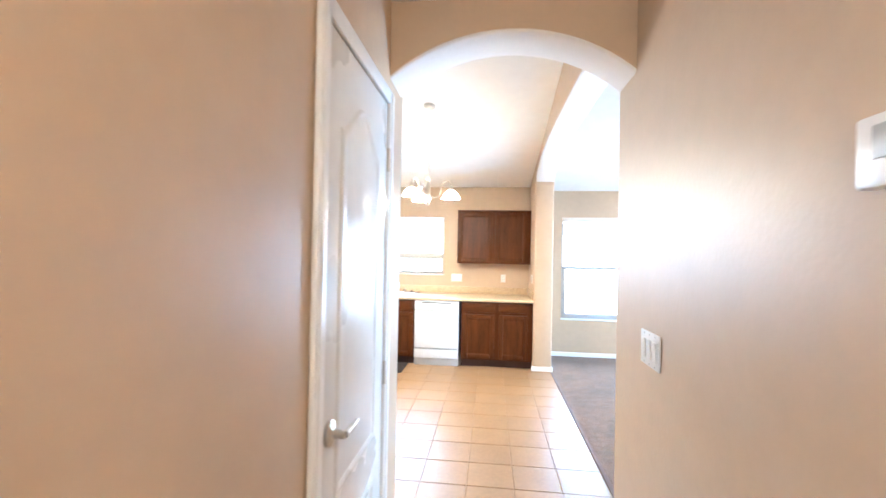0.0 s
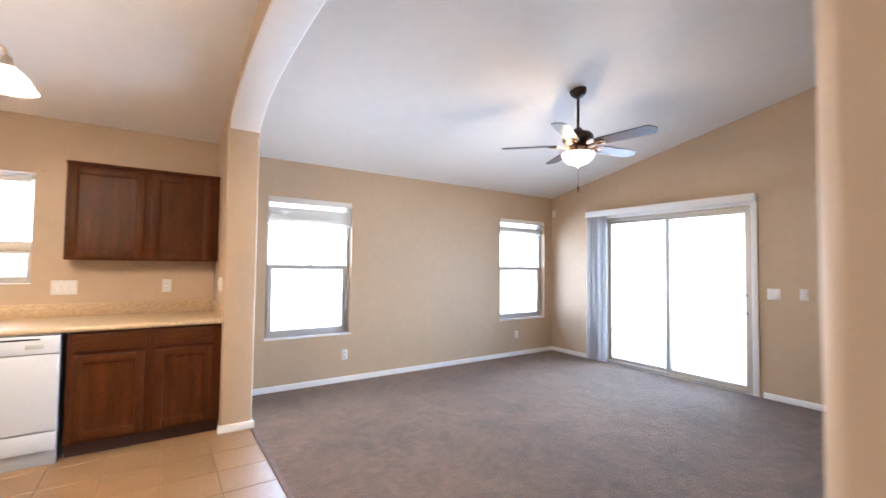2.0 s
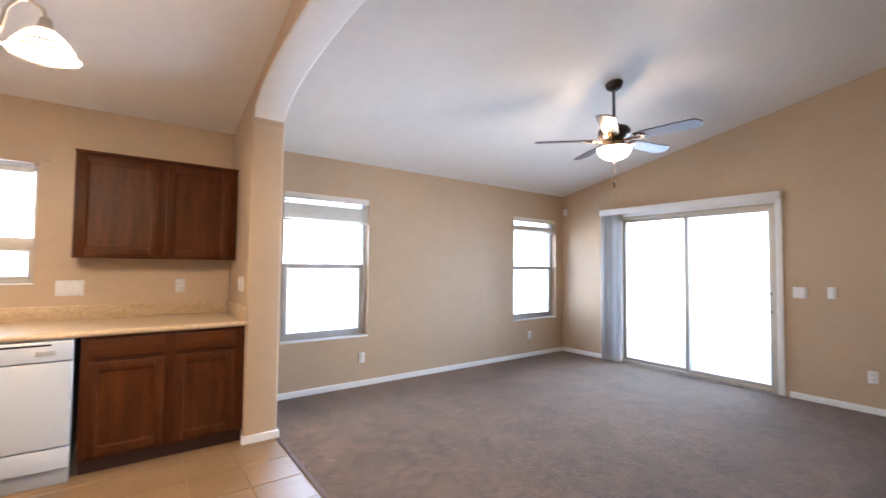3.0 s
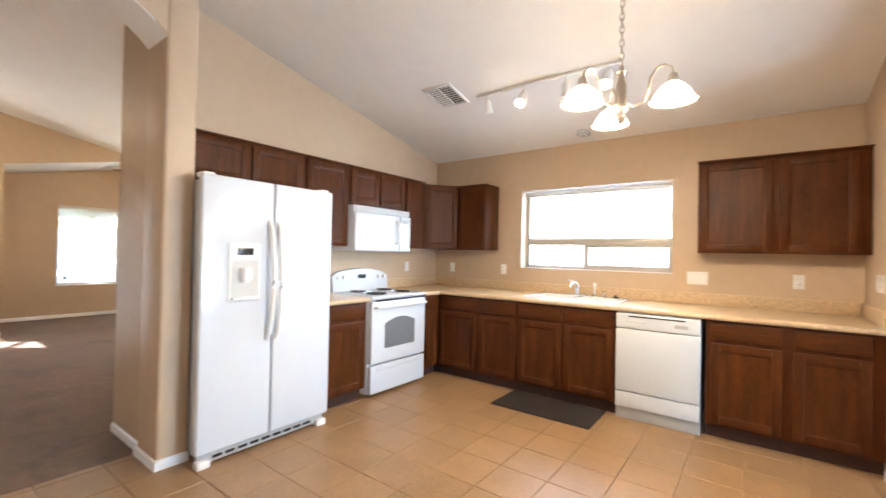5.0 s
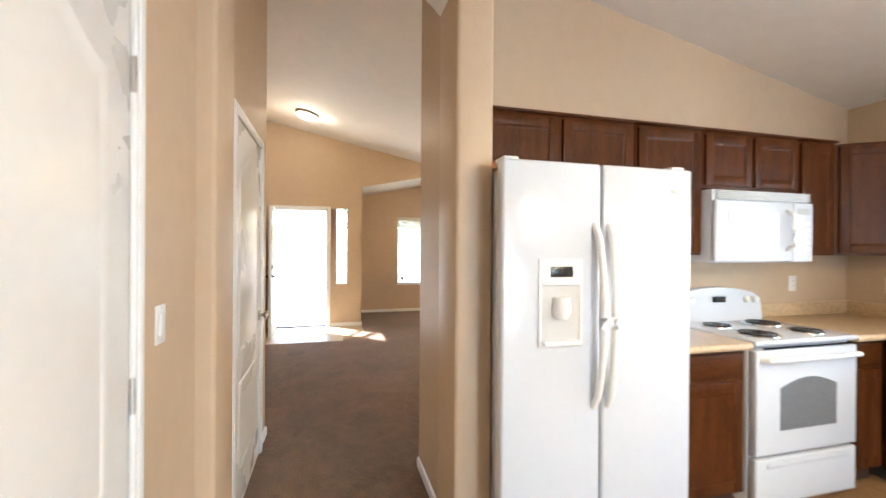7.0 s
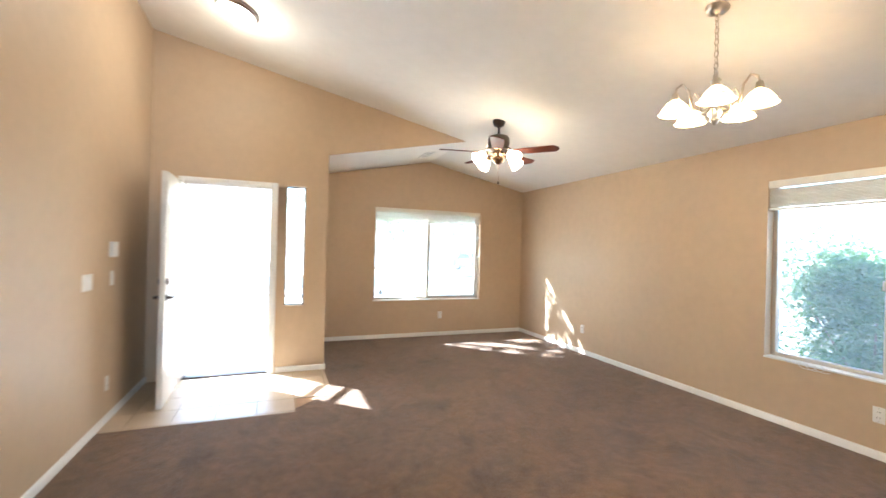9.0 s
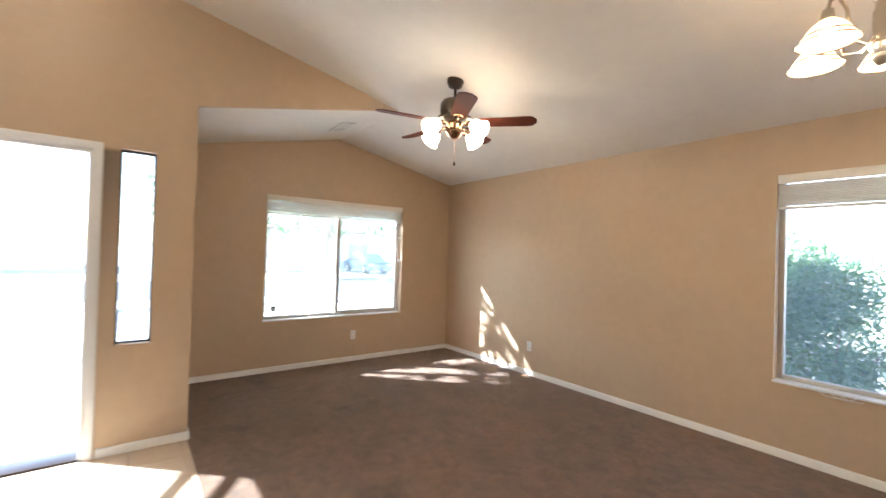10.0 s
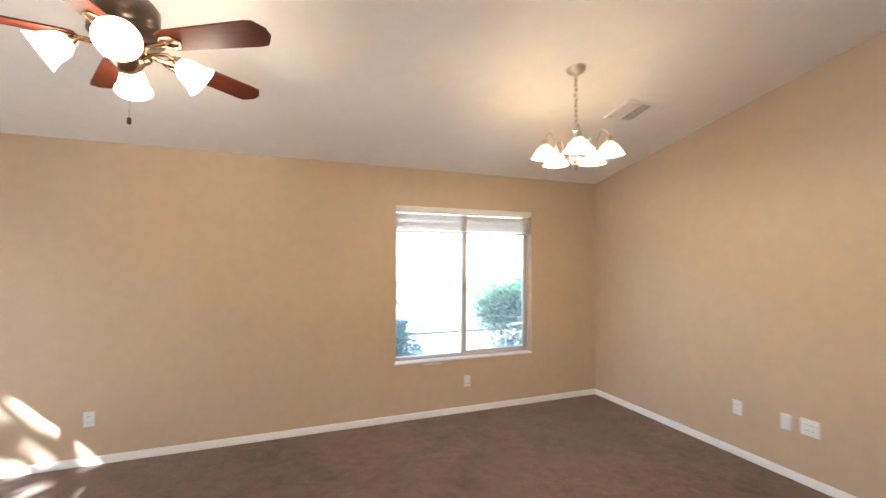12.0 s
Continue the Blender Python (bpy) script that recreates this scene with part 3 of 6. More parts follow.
blind(0.955, 0.20, (5.0975, NW, 2.08), 0, "cream slatted blind drawn up at the window head", 0.06)
blind(1.555, 0.24, (-5.135, NW, 2.105), 0, "cream slatted blind drawn up at the window head", 0.03, 1.55)
blind(1.83, 0.20, (XL, 5.335, 2.065), 90, "cream slatted blind drawn up at the window head", 0.015, 1.4)
# kitchen roller blind: head rail and two wall brackets
t = thing("roller_blind", "rolled-up white blind at the head of the kitchen window", "blind")
part("roll", tube(bmesh.new(), [(-0.74, 0, 0), (0.74, 0, 0)], 0.019, 12), FABRIC, t)
part("hem_bar", B(-0.74, 0.74, -0.006, 0.006, -0.05, -0.018, 0.003), ALUW, t)
placed(t, -1.187, NK + 0.03, 2.03)
for x in (-2.0, -0.385):
    t = thing("curtain_bracket", "small tan painted curtain bracket on the kitchen wall", "bracket", group="curtain brackets")
    part("plate", B(-0.02, 0.02, -0.006, 0.0, -0.012, 0.012, 0.002), WALL, t)
    part("hook", B(-0.012, 0.012, -0.03, -0.006, -0.006, 0.006, 0.002), WALL, t)
    placed(t, x, NK, 2.075)

# narrow fixed light beside the front door
t = thing("window_sidelight", "narrow fixed sidelight with a dark metal frame beside the front door", "window", kind="structure")
w, h = SIDEL[1] - SIDEL[0], SIDEL[3] - SIDEL[2]
part("window_frame", ring(bmesh.new(), -w / 2, w / 2, 0, h, 0.06, 0.11, 0.012), BRONZE, t)
part("window_sill", B(-w / 2 - 0.008, w / 2 + 0.008, -0.008, 0.06, -0.016, 0.003, 0.003), WALL, t)
pane_of(t, -w / 2 + 0.01, w / 2 - 0.01, 0.01, h - 0.01, 0.085)
placed(t, XE, (SIDEL[0] + SIDEL[1]) / 2, SIDEL[2], 90)


def panel_ring(bm, x0, x1, z0, z1, y, arch=0.0, n=12, side=-1):
    """A moulded raised panel on a door's face: bead, groove and field; side -1 faces -y."""
    def loop(inset, depth):
        pts = [(x0 + inset, z0 + inset), (x1 - inset, z0 + inset)]
        if arch:
            for i in range(n + 1):
                u = i / n
                x = x1 - inset + (x0 - x1 + 2 * inset) * u
                s = 0.5 - 0.5 * math.cos(2 * math.pi * u)
                pts.append((x, z1 - inset - arch + arch * s))
        else:
            pts += [(x1 - inset, z1 - inset), (x0 + inset, z1 - inset)]
        return [bm.verts.new((x, y + side * depth, z)) for x, z in pts]
    ls = [loop(0, 0), loop(0.008, 0.006), loop(0.02, 0.007), loop(0.03, 0.001), loop(0.055, 0.005)]
    for a, b in zip(ls, ls[1:]):
        for i in range(len(a)):
            j = (i + 1) % len(a)
            bm.faces.new((a[i], a[j], b[j], b[i]))
    bm.faces.new(ls[-1])
    return bm


def knob(parent, x, z, y=0.0, side=-1, lever=0):
    k = part("door_knob", lathe(bmesh.new(), [(0, 0), (0.033, 0), (0.033, 0.006), (0.026, 0.012), (0.012, 0.014), (0.011, 0.03), (0.018, 0.036), (0.028, 0.05), (0.029, 0.06), (0.022, 0.071), (0, 0.075)] if not lever
             else [(0, 0), (0.033, 0), (0.033, 0.008), (0.024, 0.014), (0.012, 0.018), (0.011, 0.045), (0, 0.046)], n=20, m=pose(x, y, z, 90 if side < 0 else -90)), NICKEL if lever >= 0 else BRONZE, parent, "brushed nickel knob" if not lever else "metal lever handle")
    if lever:
        yy = y + side * 0.045
        d = 0.1 if lever > 0 else 0.1
        s = 1 if lever > 0 else -1
        part("lever", tube(bmesh.new(), [(x, yy, z), (x + s * 0.04, yy + side * 0.006, z + 0.004), (x + s * d, yy, z - 0.004)], 0.010, 10, 0.007), NICKEL, k)
    return k


def casing(parent, w, h, cw=0.055, t=0.016, y=0.0, side=-1):
    a = w / 2
    y0, y1 = (y - t, y) if side < 0 else (y, y + t)
    for nm, b in (("casing", (-a - cw, -a)), ("casing", (a, a + cw))):
        bm = B(b[0], b[1], y0, y1, 0, h + cw, 0.005)
        box(bm, b[0] + cw * 0.3, b[1] - cw * 0.15, y0 - 0.004 if side < 0 else y1, y0 if side < 0 else y1 + 0.004, 0, h + cw * 0.8, 0.002)
        part(nm, bm, TRIM, parent, "white painted casing")
    part("head_casing", B(-a, a, y0, y1, h, h + cw, 0.005), TRIM, parent, "white painted head casing")


def panel_door(name, w, h, at, turn, label, hinge=1, lever=0, knob_z=0.95):
    """A closed two-panel door with its casing; local -y faces the room; hinge +1: hinges at +x."""
    t = thing(name, label, "door", kind="structure")
    a = w / 2
    slab_ = part("leaf", B(-a + 0.003, a - 0.003, -0.004, 0.03, 0.008, h - 0.003, 0.003), DOORW, t)
    m = 0.36 * h
    part("upper_panel", panel_ring(bmesh.new(), -a + 0.11, a - 0.11, m + 0.09, h - 0.13, -0.004, 0.11), DOORW, slab_)
    part("lower_panel", panel_ring(bmesh.new(), -a + 0.11, a - 0.11, 0.22, m - 0.05, -0.004), DOORW, slab_)
    casing(t, w, h)
    for z in (0.25, h / 2, h - 0.22):
        part("hinge", tube(bmesh.new(), [(hinge * (a + 0.002), -0.01, z - 0.045), (hinge * (a + 0.002), -0.01, z + 0.045)], 0.007, 8), NICKEL, t, "nickel hinge")
    knob(t, -hinge * (a - 0.065), knob_z, -0.004, -1, lever * hinge)
    return placed(t, *at, turn)


panel_door("door_pantry", 0.78, 2.05, (-1.675, SK + 0.002, 0), 180, "closed white two-panel pantry door with an arched upper panel", 1)
panel_door("door_closet", 0.80, 2.06, (-3.50, SK + 0.032, 0), 180, "closed white two-panel closet door with an arched upper panel", -1)
panel_door("door_hall", 0.61, 2.09, (HL + 0.002, 1.905, 0), 90, "closed white two-panel hallway door with a lever handle", 1, 1, 1.04)

# front door: frame in the wall, leaf standing open against the south wall
t = thing("door_front_frame", "white painted frame and dark threshold of the front doorway", "door frame", kind="structure")
w = FDOOR[1] - FDOOR[0]
casing(t, w, FDOOR[3])
part("jamb", B(-w / 2 - 0.001, -w / 2 + 0.02, 0, T, 0, FDOOR[3] - 0.002), TRIM, t)
part("jamb", B(w / 2 - 0.02, w / 2 + 0.001, 0, T, 0, FDOOR[3] - 0.002), TRIM, t)
part("head_jamb", B(-w / 2 + 0.02, w / 2 - 0.02, 0, T, FDOOR[3] - 0.02, FDOOR[3] + 0.001), TRIM, t)
part("threshold", B(-w / 2, w / 2, 0.0, T + 0.02, 0, 0.018, 0.005), BRONZE, t, "dark metal threshold")
placed(t, XE, (FDOOR[0] + FDOOR[1]) / 2, 0, 90)
t = thing("front_door", "white panelled front door standing wide open", "door")
leaf = part("leaf", B(0, 0.84, -0.022, 0.022, 0.012, 2.03, 0.003), DOORW, t)
for s in (-1, 1):
    part("upper_panel", panel_ring(bmesh.new(), 0.12, 0.72, 0.82, 1.90, s * 0.022, 0.10, side=s), DOORW, leaf)
    part("lower_panel", panel_ring(bmesh.new(), 0.12, 0.72, 0.22, 0.70, s * 0.022, side=s), DOORW, leaf)
    part("deadbolt", lathe(bmesh.new(), [(0, 0), (0.028, 0), (0.028, 0.012), (0.014, 0.018), (0, 0.02)], m=pose(0.78, s * 0.022, 1.09, 90 if s < 0 else -90)), BRONZE, t, "dark metal deadbolt")
    k = part("door_handle", lathe(bmesh.new(), [(0, 0), (0.03, 0), (0.03, 0.008), (0.012, 0.014), (0.011, 0.05), (0, 0.052)], m=pose(0.78, s * 0.022, 0.95, 90 if s < 0 else -90)), BRONZE, t, "dark metal lever handle")
    part("lever", tube(bmesh.new(), [(0.78, s * 0.068, 0.95), (0.72, s * 0.072, 0.952), (0.67, s * 0.07, 0.948)], 0.009, 8), BRONZE, k)
placed(t, XE + 0.03, 2.10, 0, 1.4)

# sliding glass door with its casing and vertical blind
t = thing("door_patio", "closed sliding glass patio door in a tan metal frame", "door", kind="structure")
w, h = SLIDER[1] - SLIDER[0], SLIDER[3]
a = w / 2
part("door_frame", ring(bmesh.new(), -a, a, 0, h, 0.03, 0.14, 0.035), ALU, t)
s1 = part("sliding_panel", ring(bmesh.new(), -0.04, a - 0.03, 0.03, h - 0.03, 0.045, 0.08, 0.05), ALU, t)
s2 = part("fixed_panel", ring(bmesh.new(), -a + 0.03, 0.02, 0.03, h - 0.03, 0.09, 0.125, 0.045), ALU, t)
pane_of(s1, 0.0, a - 0.07, 0.07, h - 0.07, 0.062)
pane_of(s2, -a + 0.07, -0.02, 0.07, h - 0.07, 0.108)
for z in (0.86, 1.06):
    part("handle", tube(bmesh.new(), [(a - 0.055, 0.045, z), (a - 0.055, 0.015, z), (a - 0.055, 0.012, z + 0.03)], 0.006, 8), BRONZE, s1)
for x0, x1 in ((-a - 0.06, -a), (a, a + 0.06)):
    part("casing", B(x0, x1, -0.018, 0.0, 0, h + 0.06, 0.005), TRIM, t)
part("head_casing", B(-a, a, -0.018, 0.0, h, h + 0.06, 0.005), TRIM, t)
placed(t, EW, (SLIDER[0] + SLIDER[1]) / 2, 0, -90)
t = thing("vertical_blind", "white vertical blind gathered to one end under a white valance", "blind")
part("valance", B(-a - 0.22, a + 0.075, -0.115, -0.10, 0.0, 0.085, 0.004), TRIM, t)
part("valance_top", B(-a - 0.22, a + 0.075, -0.10, -0.02, 0.073, 0.085, 0.003), TRIM, t)
part("valance_end", B(a + 0.06, a + 0.075, -0.10, -0.02, 0.0, 0.073, 0.002), TRIM, t)
part("head_rail", B(-a - 0.2, a + 0.05, -0.075, -0.035, 0.03, 0.065, 0.003), ALUW, t)
for i in range(11):
    x = -a - 0.19 + i * 0.024
    bm = bmesh.new()
    vs = []
    for k in range(5):
        u = k / 4 - 0.5
        vs.append((u * 0.088, 0.008 * (1 - 4 * u * u)))
    ang = radians(62 + 6 * math.sin(i * 1.7))
    lo = [bm.verts.new((x + c * math.cos(ang) - d * math.sin(ang), -0.055 + c * math.sin(ang) + d * math.cos(ang), -2.07)) for c, d in vs]
    hi = [bm.verts.new((v.co.x, v.co.y, 0.03)) for v in lo]
    for k in range(4):
        bm.faces.new((lo[k], lo[k + 1], hi[k + 1], hi[k]))
    bmesh.ops.solidify(bm, geom=bm.faces[:], thickness=0.0015)
    part("vane", bm, FABRIC, t)
placed(t, EW, (SLIDER[0] + SLIDER[1]) / 2, 2.09, -90)


# ---- kitchen ----
def cab_door(parent, name, x0, x1, z0, z1, y, frame_w=0.055, panel=True):
    """A framed cabinet front whose face is at y, looking to -y."""
    if not panel:
        return part(name, B(x0, x1, y, y + 0.019, z0, z1, 0.004), WOODH, parent)
    bm = bmesh.new()
    box(bm, x0, x0 + frame_w, y, y + 0.019, z0, z1, 0.004), box(bm, x1 - frame_w, x1, y, y + 0.019, z0, z1, 0.004)
    box(bm, x0 + frame_w, x1 - frame_w, y + 0.0005, y + 0.019, z0, z0 + frame_w, 0.004), box(bm, x0 + frame_w, x1 - frame_w, y + 0.0005, y + 0.019, z1 - frame_w, z1, 0.004)
    d = part(name, bm, WOOD, parent)
    pb = bmesh.new()
    w = frame_w - 0.004
    vs = [[pb.verts.new((x, yy, z)) for x, z in ((x0 + w + i, z0 + w + i), (x1 - w - i, z0 + w + i), (x1 - w - i, z1 - w - i), (x0 + w + i, z1 - w - i))] for i, yy in ((0, y + 0.002), (0.012, y + 0.009), (0.02, y + 0.009))]
    for p, q in zip(vs, vs[1:]):
        for i in range(4):
            pb.faces.new((p[i], p[(i + 1) % 4], q[(i + 1) % 4], q[i]))
    pb.faces.new(vs[-1])
    part("panel", pb, WOOD, d)
    return d


def base_cabinet(w, fronts, at, turn, label, depth=0.58, stile=0.03):
    """A base unit: local x along its front, face at y=0, back at +depth."""
    t = thing("base_cabinet", label, "cabinet", group="kitchen base cabinets")
    a = w / 2
    part("body", B(-a, a, 0.0, depth, 0.105, 0.872, 0.002), WOOD, t)
    part("toe_kick", B(-a, a, 0.06, 0.08, 0.0, 0.105), KICK, t)
    for f0, f1 in fronts:
        cab_door(t, "drawer_front", f0, f1, 0.735, 0.855, -0.019, panel=False)
        cab_door(t, "door", f0, f1, 0.125, 0.705, -0.019)
    return placed(t, *at, turn)


def upper_cabinet(w, z0, z1, fronts, at, turn, label, depth=0.29):
    t = thing("wall_cabinet", label, "cabinet", group="kitchen wall cabinets")
    a = w / 2
    part("body", B(-a, a, 0.0, depth, z0, z1, 0.002), WOOD, t)
    bm = B(-a - 0.004, a + 0.004, -0.024, depth, z1, z1 + 0.014, 0.003)
    part("top_moulding", bm, WOODH, t)
    for f0, f1 in fronts:
        cab_door(t, "door", f0, f1, z0 + 0.015, z1 - 0.02, -0.019)
    return placed(t, *at, turn)


YB, YU = 6.205, 6.64            # faces of the north base and wall cabinets
XB, XU = -2.59, -2.90          # faces of the west ones
L = "dark-stained wooden base cabinet with a drawer over a panelled door"
base_cabinet(0.94, [(-0.435, -0.03), (0.03, 0.405)], (0.378, YB, 0), 0, "dark-stained base cabinet with two drawers over two doors", NK - YB - 0.01)
base_cabinet(0.90, [(-0.43, -0.015), (0.02, 0.435)], (-1.182, YB, 0), 0, "dark-stained wooden sink base cabinet with two doors", NK - YB - 0.01)
base_cabinet(0.44, [(-0.2, 0.2)], (-1.852, YB, 0), 0, L, NK - YB - 0.01)
base_cabinet(0.50, [(-0.235, 0.225)], (-2.322, YB, 0), 0, L, NK - YB - 0.01)
base_cabinet(0.25, [(-0.11, 0.09)], (XB, 6.09, 0), 90, "narrow dark-stained base cabinet beside the range", -WK + XB - 0.005)
base_cabinet(0.50, [(-0.225, 0.225)], (XB, 4.885, 0), 90, "dark-stained base cabinet with one drawer beside the refrigerator", -WK + XB - 0.005)

upper_cabinet(1.04, 1.37, 2.12, [(-0.505, -0.02), (0.02, 0.46)], (0.325, YU, 0), 0, "dark-stained wooden wall cabinet with two panelled doors", NK - YU - 0.002)
upper_cabinet(0.385, 1.37, 2.11, [(-0.18, 0.18)], (-2.4525, YU, 0), 0, "dark-stained wooden wall cabinet with one panelled door beside the window", NK - YU - 0.002)
D = -WK + XU - 0.002
upper_cabinet(0.97, 1.80, 2.13, [(-0.465, -0.015), (0.015, 0.465)], (XU, 4.20, 0), 90, "short dark-stained wall cabinet above the refrigerator", D)
upper_cabinet(0.48, 1.37, 2.13, [(-0.225, 0.225)], (XU, 4.93, 0), 90, "dark-stained wall cabinet with one tall panelled door", D)
upper_cabinet(0.78, 1.78, 2.13, [(-0.375, -0.012), (0.012, 0.375)], (XU, 5.565, 0), 90, "short dark-stained wall cabinet above the microwave", D)
upper_cabinet(0.34, 1.37, 2.13, [(-0.155, 0.145)], (XU, 6.13, 0), 90, "narrow dark-stained wall cabinet", D)
# corner cabinet with a diagonal face
t = thing("corner_cabinet", "dark-stained corner wall cabinet with a diagonal panelled door", "cabinet", group="kitchen wall cabinets")
bm = bmesh.new()
pts = [(WK + 0.002, 6.305), (XU, 6.305), (-2.647, YU), (-2.647, NK - 0.002), (WK + 0.002, NK - 0.002)]
lo = [bm.verts.new((x, y, 1.37)) for x, y in pts]
hi = [bm.verts.new((x, y, 2.125)) for x, y in pts]
bm.faces.new(lo), bm.faces.new(hi)
for i in range(5):
    bm.faces.new((lo[i], lo[(i + 1) % 5], hi[(i + 1) % 5], hi[i]))
part("body", bm, WOOD, t)
d = Vector((-2.647 - XU, YU - 6.305, 0))
dl = d.length
door = cab_door(t, "door", -dl / 2 + 0.02, dl / 2 - 0.02, 1.385, 2.105, -0.02)
for o in (door,):
    o.matrix_local = pose((XU - 2.647) / 2, (6.305 + YU) / 2, 0, 0, 0, math.degrees(math.atan2(d.y, d.x)))

# worktops with rolled front edge and backsplash, the sink cut out of the long one
def slab_top(bm, x0, x1, y0, y1):
    box(bm, x0, x1, y0, y1, 0.874, 0.914, 0.0)


t = thing("worktop", "speckled beige laminate worktop with a matching backsplash along the window wall", "worktop")
SX0, SX1, SY0, SY1 = -1.60, -0.77, 6.30, 6.76
bm = bmesh.new()
slab_top(bm, WK, SX0, YB - 0.02, NK), slab_top(bm, SX1, 0.85, YB - 0.02, NK)
slab_top(bm, SX0, SX1, YB - 0.02, SY0), slab_top(bm, SX0, SX1, SY1, NK)
slab_top(bm, WK, XB + 0.03, 5.925, YB - 0.02)
bmesh.ops.remove_doubles(bm, verts=bm.verts, dist=0.0005)
part("top", bm, COUNTER, t)
part("front_edge", tube(bmesh.new(), [(XB + 0.03, YB - 0.02, 0.894), (0.85, YB - 0.02, 0.894)], 0.0205, 12), COUNTER, t)
part("front_edge", tube(bmesh.new(), [(XB + 0.03, 5.925, 0.894), (XB + 0.03, YB - 0.01, 0.894)], 0.0205, 12), COUNTER, t)
part("backsplash", B(WK + 0.02, 0.83, NK - 0.02, NK, 0.914, 1.015, 0.004), COUNTER, t)
part("backsplash", B(WK, WK + 0.02, 5.93, NK, 0.914, 1.015, 0.004), COUNTER, t)
part("backsplash", B(0.83, 0.85, YB, NK - 0.02, 0.914, 1.015, 0.004), COUNTER, t)
t = thing("worktop", "short speckled beige laminate worktop between refrigerator and range", "worktop")
part("top", B(WK, XB + 0.03, 4.63, 5.14, 0.874, 0.914), COUNTER, t)
part("front_edge", tube(bmesh.new(), [(XB + 0.03, 4.63, 0.894), (XB + 0.03, 5.14, 0.894)], 0.0205, 12), COUNTER, t)
part("backsplash", B(WK, WK + 0.02, 4.63, 5.14, 0.914, 1.015, 0.004), COUNTER, t)

# sink and taps
t = thing("kitchen_sink", "white enamel double-bowl drop-in sink", "sink", (0, 0, 0))
bm = bmesh.new()
ring_w = 0.035
for x0, x1 in ((SX0 - 0.02, SX0 + ring_w), (SX1 - ring_w, SX1 + 0.02), (-1.205, -1.165)):
    box(bm, x0, x1, SY0 - 0.02, SY1 + 0.02, 0.9145, 0.926, 0.004)
for y0, y1 in ((SY0 - 0.02, SY0 + ring_w), (SY1 - 0.06, SY1 + 0.02)):
    box(bm, SX0, SX1, y0, y1, 0.9145, 0.9255, 0.004)
part("rim", bm, SINKW, t)
for x0, x1 in ((SX0 + ring_w, -1.205), (-1.165, SX1 - ring_w)):
    bm = bmesh.new()
    y0, y1 = SY0 + ring_w, SY1 - 0.06
    a = [bm.verts.new((x, y, 0.918)) for x, y in ((x0, y0), (x1, y0), (x1, y1), (x0, y1))]
    b = [bm.verts.new((x, y, 0.74)) for x, y in ((x0 + 0.03, y0 + 0.03), (x1 - 0.03, y0 + 0.03), (x1 - 0.03, y1 - 0.03), (x0 + 0.03, y1 - 0.03))]
    for i in range(4):
        bm.faces.new((a[i], a[(i + 1) % 4], b[(i + 1) % 4], b[i]))
    bm.faces.new(b)
    part("bowl", bm, SINKW, t)
t = thing("kitchen_tap", "chrome kitchen tap with a lever and side sprayer", "tap")
part("base", B(-0.12, 0.12, -0.025, 0.025, 0, 0.014, 0.006), CHROME, t)
part("body", lathe(bmesh.new(), [(0, 0.012), (0.024, 0.012), (0.022, 0.08), (0.026, 0.095), (0.018, 0.115), (0, 0.118)]), CHROME, t)
part("spout", tube(bmesh.new(), [(0, 0, 0.07), (0, -0.05, 0.115), (0, -0.12, 0.13), (0, -0.19, 0.115), (0, -0.20, 0.09)], 0.011, 10), CHROME, t)
part("lever", tube(bmesh.new(), [(0, 0, 0.115), (-0.03, -0.02, 0.14), (-0.09, -0.03, 0.15)], 0.008, 8), CHROME, t)
placed(t, -1.24, SY1 - 0.015, 0.926)
t = thing("sprayer", "chrome side sprayer standing on the sink rim", "sprayer")
part("collar", lathe(bmesh.new(), [(0, 0), (0.022, 0), (0.018, 0.02), (0.013, 0.03), (0, 0.03)]), CHROME, t)
part("wand", lathe(bmesh.new(), [(0.011, 0.03), (0.012, 0.09), (0.017, 0.12), (0.014, 0.135), (0, 0.137)]), WHITEP, t)
placed(t, -1.07, SY1 - 0.02, 0.926)
t = thing("soap_pump", "chrome soap dispenser pump on the sink rim", "soap dispenser")
part("collar", lathe(bmesh.new(), [(0, 0), (0.02, 0), (0.015, 0.03), (0.008, 0.035), (0.008, 0.06), (0, 0.06)]), CHROME, t)
part("nozzle", tube(bmesh.new(), [(0, 0, 0.055), (0, -0.03, 0.062), (0, -0.07, 0.055)], 0.007, 8), CHROME, t)
placed(t, -0.97, SY1 - 0.02, 0.926)
t = thing("sink_stopper", "dark rubber sink stopper lying on the sink rim", "stopper")
part("disc", lathe(bmesh.new(), [(0, 0), (0.03, 0), (0.032, 0.008), (0.012, 0.012), (0.012, 0.025), (0, 0.027)]), RUBBER, t)
placed(t, -0.87, SY1 - 0.02, 0.926)

# refrigerator (local: width along x, face at y=0 looking to -y)
t = thing("refrigerator", "white side-by-side refrigerator with an ice and water dispenser", "refrigerator")
part("cabinet", B(-0.42, 0.475, 0.07, 0.74, 0.03, 1.755, 0.008), WHITE, t)
for x0, x1, nm in ((-0.468, -0.005, "freezer_door"), (0.005, 0.48, "fridge_door")):
    d = part(nm, B(x0, x1, 0.0, 0.065, 0.085, 1.77, 0.014, 4), WHITE, t)
    hx = -0.036 if x1 < 0 else 0.034
    part("handle", tube(bmesh.new(), [(hx * (1.0 - 0.25 * math.sin(math.pi * k / 16)), 0.006 - 0.062 * math.sin(math.pi * k / 16) ** 0.45, 0.72 + 0.79 * k / 16) for k in range(17)], 0.0155, 12), WHITEP, d, "long white bow handle")
